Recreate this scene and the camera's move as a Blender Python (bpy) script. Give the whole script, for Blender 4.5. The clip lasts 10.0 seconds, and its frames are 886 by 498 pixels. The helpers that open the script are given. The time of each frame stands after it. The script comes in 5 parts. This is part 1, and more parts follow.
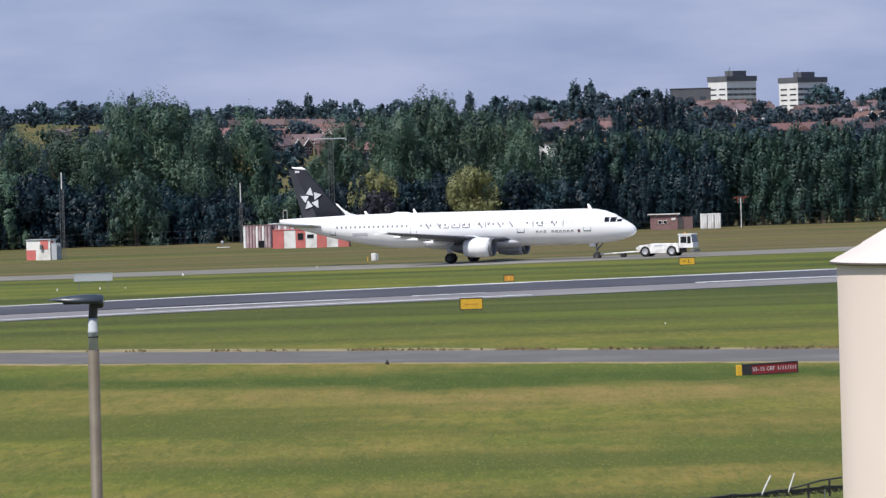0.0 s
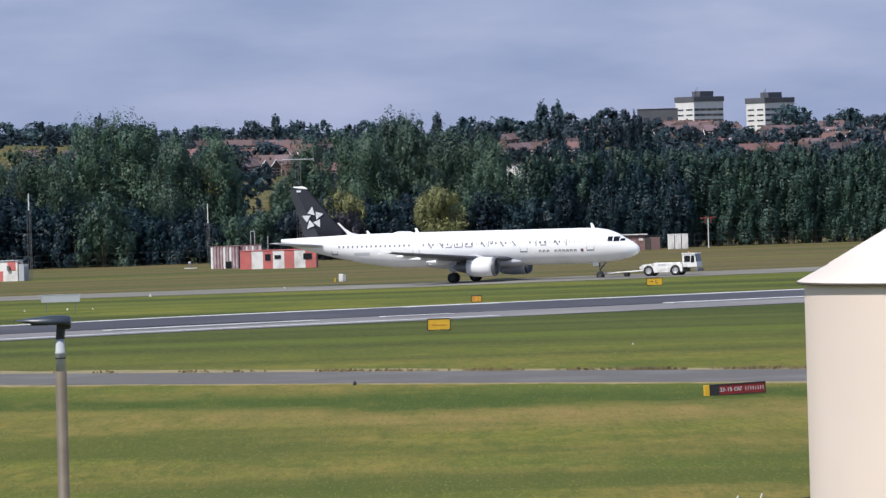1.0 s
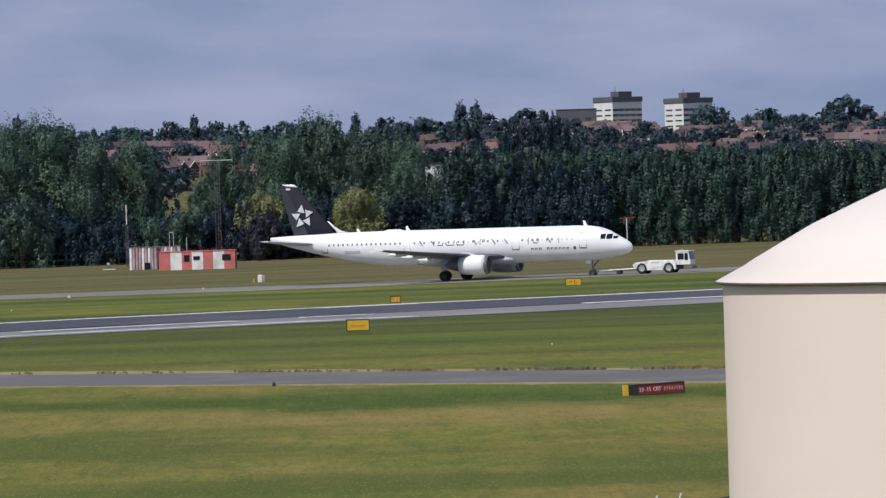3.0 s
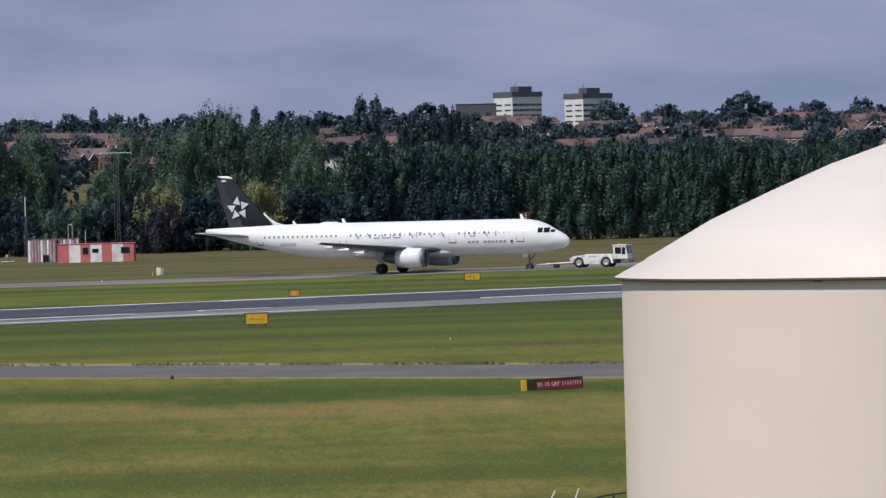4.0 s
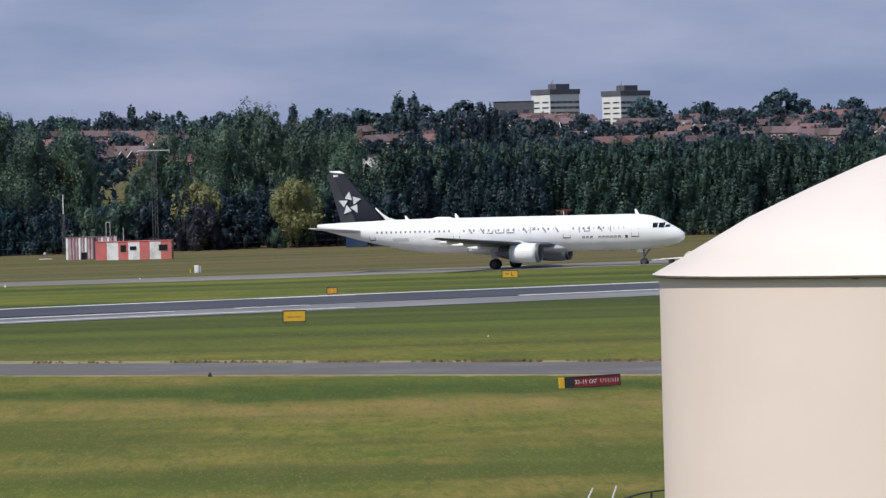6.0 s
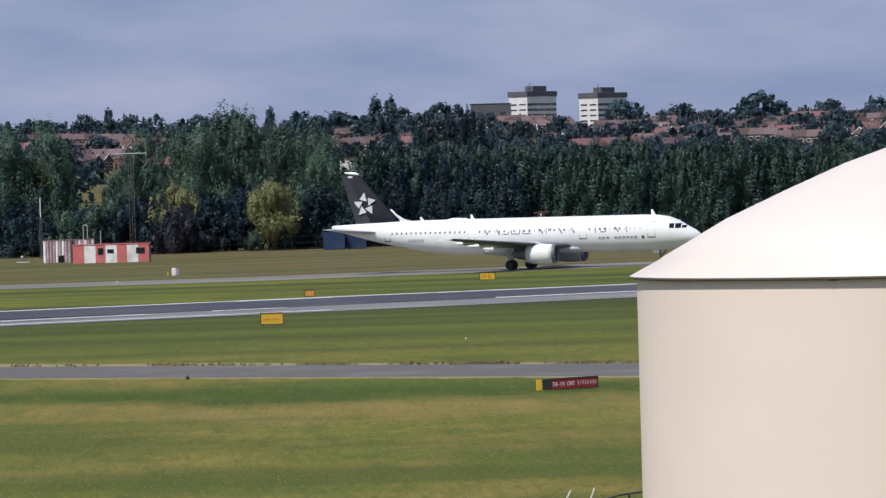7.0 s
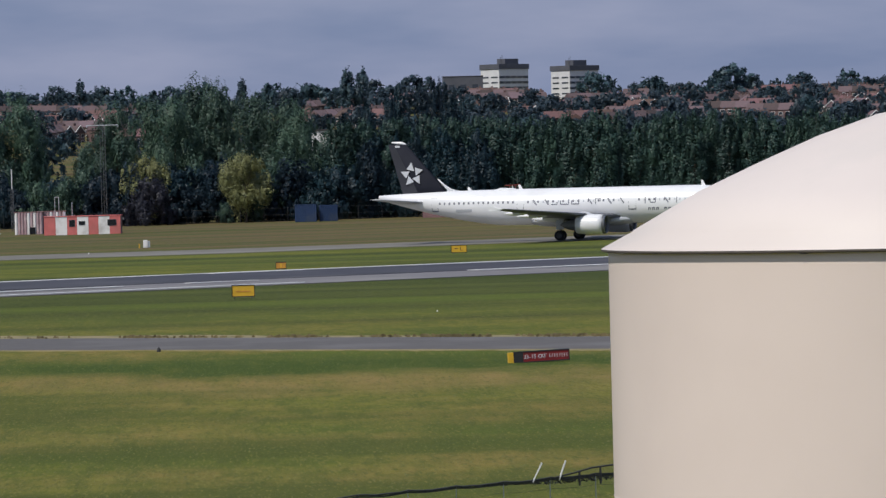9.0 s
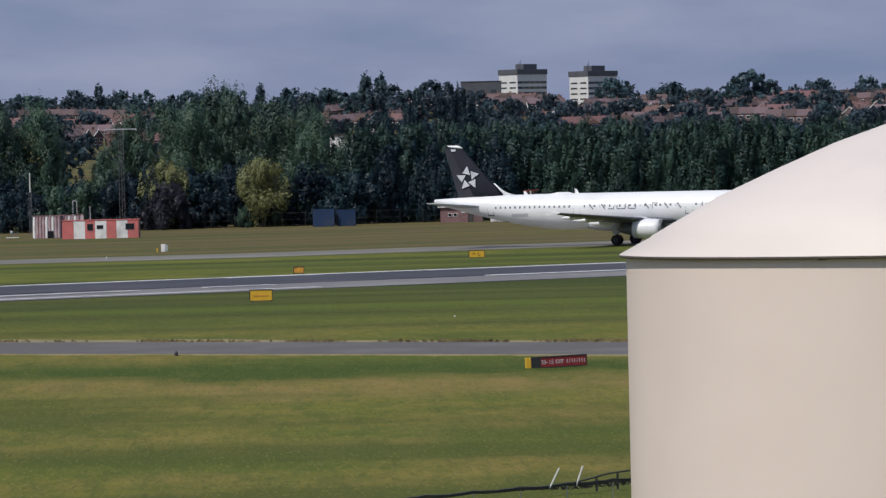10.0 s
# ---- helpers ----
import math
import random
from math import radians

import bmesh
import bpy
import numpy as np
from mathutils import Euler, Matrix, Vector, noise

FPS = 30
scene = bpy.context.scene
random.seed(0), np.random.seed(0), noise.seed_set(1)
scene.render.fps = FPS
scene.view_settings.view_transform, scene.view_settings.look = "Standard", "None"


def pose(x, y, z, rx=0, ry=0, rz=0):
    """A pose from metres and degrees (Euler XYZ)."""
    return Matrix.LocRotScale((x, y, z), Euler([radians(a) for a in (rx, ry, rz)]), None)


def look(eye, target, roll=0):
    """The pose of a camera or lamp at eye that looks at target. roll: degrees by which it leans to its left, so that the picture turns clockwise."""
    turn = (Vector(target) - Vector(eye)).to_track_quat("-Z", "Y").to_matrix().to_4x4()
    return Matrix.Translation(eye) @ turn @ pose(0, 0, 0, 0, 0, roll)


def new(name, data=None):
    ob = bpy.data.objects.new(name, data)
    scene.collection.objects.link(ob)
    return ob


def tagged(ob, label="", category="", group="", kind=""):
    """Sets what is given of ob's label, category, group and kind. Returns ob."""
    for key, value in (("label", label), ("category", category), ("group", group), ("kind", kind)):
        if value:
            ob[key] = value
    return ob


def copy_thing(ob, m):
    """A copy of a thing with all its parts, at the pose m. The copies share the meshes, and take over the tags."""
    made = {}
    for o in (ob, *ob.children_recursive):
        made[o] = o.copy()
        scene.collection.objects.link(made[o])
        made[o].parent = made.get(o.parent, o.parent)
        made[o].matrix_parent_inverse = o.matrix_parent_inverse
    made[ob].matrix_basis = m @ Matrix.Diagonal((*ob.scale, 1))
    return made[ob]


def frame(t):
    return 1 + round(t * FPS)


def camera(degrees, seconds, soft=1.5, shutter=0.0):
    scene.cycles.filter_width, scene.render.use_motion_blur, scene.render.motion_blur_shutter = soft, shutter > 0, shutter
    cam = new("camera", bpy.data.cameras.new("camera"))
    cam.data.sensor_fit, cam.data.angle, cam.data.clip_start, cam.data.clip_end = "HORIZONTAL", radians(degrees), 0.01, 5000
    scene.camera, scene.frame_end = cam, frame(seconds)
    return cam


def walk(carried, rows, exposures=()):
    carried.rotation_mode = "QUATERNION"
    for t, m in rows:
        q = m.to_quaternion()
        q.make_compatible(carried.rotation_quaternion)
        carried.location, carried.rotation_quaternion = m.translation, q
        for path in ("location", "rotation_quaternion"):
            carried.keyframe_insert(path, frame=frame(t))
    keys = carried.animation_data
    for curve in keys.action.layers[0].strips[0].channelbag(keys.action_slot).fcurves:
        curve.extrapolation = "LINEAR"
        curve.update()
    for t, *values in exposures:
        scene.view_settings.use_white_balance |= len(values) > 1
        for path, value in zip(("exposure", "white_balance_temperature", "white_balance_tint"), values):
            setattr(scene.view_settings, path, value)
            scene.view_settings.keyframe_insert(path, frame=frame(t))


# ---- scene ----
cam = camera(10.0, 10.0, soft=1.4)
EYE = 10.0
# seconds, yaw, pitch, roll of a camera that is held in one place
ROWS = [
    (0.0, 0.003, -0.817, 1.637), (0.5, -0.029, -0.680, 1.597), (1.0, -0.366, -0.594, 1.692), (1.5, -0.714, -0.473, 1.518),
    (2.0, -0.998, -0.540, 1.714), (2.5, -1.019, -0.627, 1.861), (3.0, -1.285, -0.615, 1.796), (3.2, -1.684, -0.650, 1.740),
    (4.3, -2.457, -0.715, 1.440), (4.5, -2.341, -0.719, 1.333), (5.0, -1.985, -0.806, 1.390), (5.5, -1.841, -0.802, 1.399),
    (5.7, -1.893, -0.722, 1.439), (6.8, -2.218, -0.762, 1.525), (7.0, -2.254, -0.711, 1.596), (7.5, -2.248, -1.045, 1.683),
    (8.0, -2.505, -1.144, 1.637), (8.5, -2.666, -1.047, 1.470), (9.0, -2.574, -1.030, 1.482), (9.5, -2.452, -1.094, 1.461),
    (10.0, -2.369, -0.968, 1.298),
]
EXPOSURES = [(0.0, 0.22), (0.5, 0.20), (1.0, 0.18), (2.0, -0.08), (3.0, -0.1), (4.5, -0.28), (5.5, -0.12), (7.0, -0.02), (7.5, -0.14), (8.0, -0.24), (9.0, -0.36), (10.0, -0.36)]
walk(cam, [(t, pose(0, 0, EYE, 90 + pitch, roll, yaw)) for t, yaw, pitch, roll in ROWS], EXPOSURES)

# ---- sky and sun ----
SUN_AZ, SUN_EL = 227.0, 52.0   # compass turn from +y towards +x, and height, in degrees


def make_world():
    w = bpy.data.worlds.new("sky")
    scene.world = w
    w.use_nodes = True
    nt = w.node_tree
    nt.nodes.clear()
    n, l = nt.nodes.new, nt.links.new
    out, bg = n("ShaderNodeOutputWorld"), n("ShaderNodeBackground")
    sky = n("ShaderNodeTexSky")
    sky.sky_type, sky.sun_disc = "NISHITA", False
    sky.sun_elevation, sky.sun_rotation = radians(SUN_EL), radians(SUN_AZ)
    sky.air_density, sky.dust_density, sky.ozone_density = 1.0, 0.6, 2.0
    gain = n("ShaderNodeVectorMath")
    gain.operation = "SCALE"
    gain.inputs["Scale"].default_value = 0.12
    tc, mp = n("ShaderNodeTexCoord"), n("ShaderNodeMapping")
    mp.inputs["Scale"].default_value = (1, 1, 4.2)
    big, ramp, mix = n("ShaderNodeTexNoise"), n("ShaderNodeValToRGB"), n("ShaderNodeMix")
    big.inputs["Scale"].default_value, big.inputs["Detail"].default_value = 20, 4
    big.inputs["Roughness"].default_value = 0.5
    ramp.color_ramp.elements[0].position, ramp.color_ramp.elements[0].color = 0.30, (0.222, 0.288, 0.490, 1)
    ramp.color_ramp.elements[1].position, ramp.color_ramp.elements[1].color = 0.78, (0.385, 0.425, 0.620, 1)
    mix.data_type = "RGBA"
    # broken cloud: thick towards the horizon, thin overhead
    sep, fac = n("ShaderNodeSeparateXYZ"), n("ShaderNodeMapRange")
    fac.inputs["From Min"].default_value, fac.inputs["From Max"].default_value = 0.02, 0.6
    fac.inputs["To Min"].default_value, fac.inputs["To Max"].default_value = 0.94, 0.35
    l(tc.outputs["Generated"], mp.inputs["Vector"])
    l(mp.outputs["Vector"], big.inputs["Vector"])
    l(big.outputs["Fac"], ramp.inputs["Fac"])
    l(tc.outputs["Generated"], sep.inputs["Vector"])
    l(sep.outputs["Z"], fac.inputs["Value"])
    l(fac.outputs["Result"], mix.inputs["Factor"])
    l(sky.outputs["Color"], gain.inputs[0])
    l(gain.outputs["Vector"], mix.inputs["A"])
    l(ramp.outputs["Color"], mix.inputs["B"])
    l(mix.outputs["Result"], bg.inputs["Color"])
    bg.inputs["Strength"].default_value = 1.0
    l(bg.outputs["Background"], out.inputs["Surface"])


make_world()
sun = new("sun", bpy.data.lights.new("sun", "SUN"))
sun.data.energy, sun.data.angle, sun.data.color = 3.9, radians(0.55), (1.0, 0.95, 0.87)
_az, _el = radians(SUN_AZ), radians(SUN_EL)
sun.matrix_world = look((0, 0, 60), (-math.sin(_az) * math.cos(_el), -math.cos(_az) * math.cos(_el), 60 - math.sin(_el)))


# ---- materials ----
def material(name, a, b=None, rough=0.6, metal=0.0, scale=3.0, bump=0.0, wear=None, wear_scale=0.4, island=0.0, objects=0.0, spec=0.5, fine=None):
    """Colour a to b by a fine noise, a second colour `wear` by a coarse noise, brightness varied by island or by object, and relief."""
    m = bpy.data.materials.new(name)
    m.use_nodes = True
    nt = m.node_tree
    n, l = nt.nodes.new, nt.links.new
    bs = nt.nodes["Principled BSDF"]
    bs.inputs["Roughness"].default_value, bs.inputs["Metallic"].default_value = rough, metal
    bs.inputs["Specular IOR Level"].default_value = spec
    tc = n("ShaderNodeTexCoord")
    b = b or tuple(c * 0.82 for c in a)
    tex, ramp = n("ShaderNodeTexNoise"), n("ShaderNodeMix")
    tex.inputs["Scale"].default_value, tex.inputs["Detail"].default_value = scale, 6
    l(tc.outputs["Object"], tex.inputs["Vector"])
    ramp.data_type = "RGBA"
    ramp.inputs["A"].default_value, ramp.inputs["B"].default_value = (*a, 1), (*b, 1)
    mr = n("ShaderNodeMapRange")
    mr.inputs["From Min"].default_value, mr.inputs["From Max"].default_value = 0.32, 0.68
    l(tex.outputs["Fac"], mr.inputs["Value"])
    l(mr.outputs["Result"], ramp.inputs["Factor"])
    col = ramp.outputs["Result"]
    if wear:
        w, wr, wm = n("ShaderNodeTexNoise"), n("ShaderNodeMapRange"), n("ShaderNodeMix")
        w.inputs["Scale"].default_value, w.inputs["Detail"].default_value = wear_scale, 5
        l(tc.outputs["Object"], w.inputs["Vector"])
        wr.inputs["From Min"].default_value, wr.inputs["From Max"].default_value = 0.5, 0.72
        l(w.outputs["Fac"], wr.inputs["Value"])
        wm.data_type = "RGBA"
        wm.inputs["B"].default_value = (*wear, 1)
        l(wr.outputs["Result"], wm.inputs["Factor"])
        l(col, wm.inputs["A"])
        col = wm.outputs["Result"]
    for amount, socket in ((island, "i"), (objects, "o")):
        if not amount:
            continue
        src = n("ShaderNodeNewGeometry").outputs["Random Per Island"] if socket == "i" else n("ShaderNodeObjectInfo").outputs["Random"]
        r, h = n("ShaderNodeMapRange"), n("ShaderNodeHueSaturation")
        r.inputs["To Min"].default_value, r.inputs["To Max"].default_value = 1 - amount, 1 + amount
        l(src, r.inputs["Value"])
        l(r.outputs["Result"], h.inputs["Value"])
        if socket == "o":
            r2 = n("ShaderNodeMapRange")
            r2.inputs["To Min"].default_value, r2.inputs["To Max"].default_value = 0.5 + amount * 0.07, 0.5 - amount * 0.07
            l(src, r2.inputs["Value"])
            l(r2.outputs["Result"], h.inputs["Hue"])
        l(col, h.inputs["Color"])
        col = h.outputs["Color"]
    l(col, bs.inputs["Base Color"])
    if bump:
        bp = n("ShaderNodeBump")
        bp.inputs["Strength"].default_value, bp.inputs["Distance"].default_value = min(1, bump), 0.02
        f = tex.outputs["Fac"]
        if fine:
            t2 = n("ShaderNodeTexNoise")
            t2.inputs["Scale"].default_value = fine
            l(tc.outputs["Object"], t2.inputs["Vector"])
            f = t2.outputs["Fac"]
        l(f, bp.inputs["Height"])
        l(bp.outputs["Normal"], bs.inputs["Normal"])
    return m


def leaf_material(name, a, b, gloss=0.5):
    """Leaves: colour by leaf and by tree, some light passing through."""
    m = material(name, a, b, rough=gloss, scale=0.35, island=0.10, objects=0.22, spec=0.32)
    nt = m.node_tree
    n, l = nt.nodes.new, nt.links.new
    bs, out = nt.nodes["Principled BSDF"], nt.nodes["Material Output"]
    tr, mx = n("ShaderNodeBsdfTranslucent"), n("ShaderNodeMixShader")
    mx.inputs["Fac"].default_value = 0.22
    l(bs.inputs["Base Color"].links[0].from_socket, tr.inputs["Color"])
    l(bs.outputs["BSDF"], mx.inputs[1])
    l(tr.outputs["BSDF"], mx.inputs[2])
    l(mx.outputs["Shader"], out.inputs["Surface"])
    return m


def grass_material():
    """Mown airfield grass: three scales of colour, long mowing swathes and parched patches, in metres."""
    m = bpy.data.materials.new("airfield_grass")
    m.use_nodes = True
    nt = m.node_tree
    n, l = nt.nodes.new, nt.links.new
    bs = nt.nodes["Principled BSDF"]
    bs.inputs["Roughness"].default_value, bs.inputs["Specular IOR Level"].default_value = 0.85, 0.15
    tc = n("ShaderNodeTexCoord")

    def tex(scale, sx=1.0, sy=1.0, turn=0.0, detail=4, rough=0.55):
        mp, t = n("ShaderNodeMapping"), n("ShaderNodeTexNoise")
        mp.inputs["Rotation"].default_value = (0, 0, radians(turn))
        mp.inputs["Scale"].default_value = (sx, sy, 1)
        t.inputs["Scale"].default_value, t.inputs["Detail"].default_value, t.inputs["Roughness"].default_value = scale, detail, rough
        l(tc.outputs["Object"], mp.inputs["Vector"])
        l(mp.outputs["Vector"], t.inputs["Vector"])
        return t.outputs["Fac"]

    def span(f, lo, hi, to=1.0):
        r = n("ShaderNodeMapRange")
        r.inputs["From Min"].default_value, r.inputs["From Max"].default_value, r.inputs["To Max"].default_value = lo, hi, to
        l(f, r.inputs["Value"])
        return r.outputs["Result"]

    def mix(f, a, b):
        x = n("ShaderNodeMix")
        x.data_type = "RGBA"
        for key, v in (("A", a), ("B", b)):
            if isinstance(v, tuple):
                x.inputs[key].default_value = (*v, 1)
            else:
                l(v, x.inputs[key])
        l(f, x.inputs["Factor"])
        return x.outputs["Result"]

    def times(a, b):
        x = n("ShaderNodeMath")
        x.operation = "MULTIPLY"
        l(a, x.inputs[0])
        l(b, x.inputs[1])
        return x.outputs["Value"]

    sep = n("ShaderNodeSeparateXYZ")
    l(tc.outputs["Object"], sep.inputs["Vector"])
    green = mix(span(tex(0.9, 1, 0.35), 0.35, 0.65), (0.118, 0.138, 0.019), (0.185, 0.186, 0.029))
    green = mix(span(tex(0.16, 0.8, 0.30, 22, 5, 0.6), 0.46, 0.66), green, (0.084, 0.112, 0.017))
    green = mix(span(tex(0.022, 0.3, 1.0, 12, 3), 0.46, 0.58), green, (0.096, 0.128, 0.018))
    # swathes left by the mower beyond the service road
    swathe = span(tex(0.045, 0.08, 0.8, -9, 3), 0.40, 0.56)
    zone = times(span(sep.outputs["Y"], 285, 310), span(sep.outputs["Y"], 1000, 900))
    green = mix(times(swathe, zone), green, (0.046, 0.066, 0.014))
    green = mix(times(span(tex(0.07, 0.10, 1.0, -6, 5, 0.6), 0.46, 0.70, 0.6), zone), green, (0.150, 0.158, 0.034))
    dry = mix(span(tex(1.6, 1, 0.5), 0.3, 0.7), (0.270, 0.198, 0.056), (0.205, 0.165, 0.042))
    patch = times(span(tex(0.10, 0.6, 0.5, 14, 5, 0.6), 0.41, 0.58), span(tex(0.8, 1, 0.16, 0, 5), 0.05, 0.66))
    patch = times(patch, span(sep.outputs["Y"], 330, 280))
    near = mix(patch, green, dry)
    far_dry = times(span(tex(0.045, 0.25, 1.3, -3, 4), 0.34, 0.52), span(sep.outputs["Y"], 585, 610))
    near = mix(far_dry, near, (0.142, 0.104, 0.052))
    near = mix(times(span(tex(0.07, 0.12, 1.2, -5, 4), 0.48, 0.60), span(sep.outputs["Y"], 585, 610)), near, (0.074, 0.086, 0.026))
    # mottled growth
    field = span(sep.outputs["Y"], 420, 300)
    near = mix(times(span(tex(0.55, 1, 0.14, 8, 5, 0.65), 0.47, 0.68, 0.75), field), near, (0.078, 0.104, 0.016))
    near = mix(times(span(tex(1.9, 1, 0.11, -4, 4, 0.65), 0.50, 0.70, 0.7), field), near, (0.080, 0.098, 0.018))
    near = mix(times(span(tex(3.2, 1, 0.11, 0, 4, 0.65), 0.52, 0.72, 0.7), field), near, (0.225, 0.205, 0.050))
    # a lush strip and a parched rise that run beside the service road
    slant, bend = n("ShaderNodeMath"), n("ShaderNodeMath")
    slant.operation = bend.operation = "MULTIPLY_ADD"
    l(sep.outputs["X"], slant.inputs[0])
    slant.inputs[1].default_value = 0.35
    l(sep.outputs["Y"], slant.inputs[2])
    l(tex(0.05, 1, 0.7, 10, 4, 0.6), bend.inputs[0])
    bend.inputs[1].default_value = 34.0
    l(slant.outputs["Value"], bend.inputs[2])
    v = bend.outputs["Value"]
    lush = times(span(v, 254, 262), span(v, 281, 271))
    near = mix(times(lush, span(tex(0.5, 1, 0.2, 5, 5, 0.65), 0.15, 0.5, 0.95)), near, (0.050, 0.084, 0.011))
    parched = times(times(span(v, 232, 246), span(v, 262, 254)), span(sep.outputs["X"], -22, 2))
    near = mix(times(parched, span(tex(0.35, 1, 0.2, 0, 5, 0.65), 0.30, 0.62, 0.8)), near, (0.262, 0.190, 0.066))
    # dark green swathes, with the shading of gentle slopes put into the colour
    slope_shade = span(tex(0.045, 0.5, 1.0, 24, 3, 0.5), 0.47, 0.60, 0.75)
    near = mix(times(slope_shade, span(v, 262, 240)), near, (0.070, 0.092, 0.015))
    # specks of clover, seed heads and bare soil
    near = mix(span(tex(10.0, 1, 0.10, 0, 3), 0.56, 0.78), near, (0.235, 0.215, 0.055))
    near = mix(span(tex(7.0, 1, 0.10, 5, 4), 0.54, 0.80), near, (0.075, 0.088, 0.020))
    l(near, bs.inputs["Base Color"])
    bp = n("ShaderNodeBump")
    bp.inputs["Strength"].default_value, bp.inputs["Distance"].default_value = 0.7, 0.12
    l(tex(4.0, 1, 0.5, 0, 6, 0.7), bp.inputs["Height"])
    l(bp.outputs["Normal"], bs.inputs["Normal"])
    return m


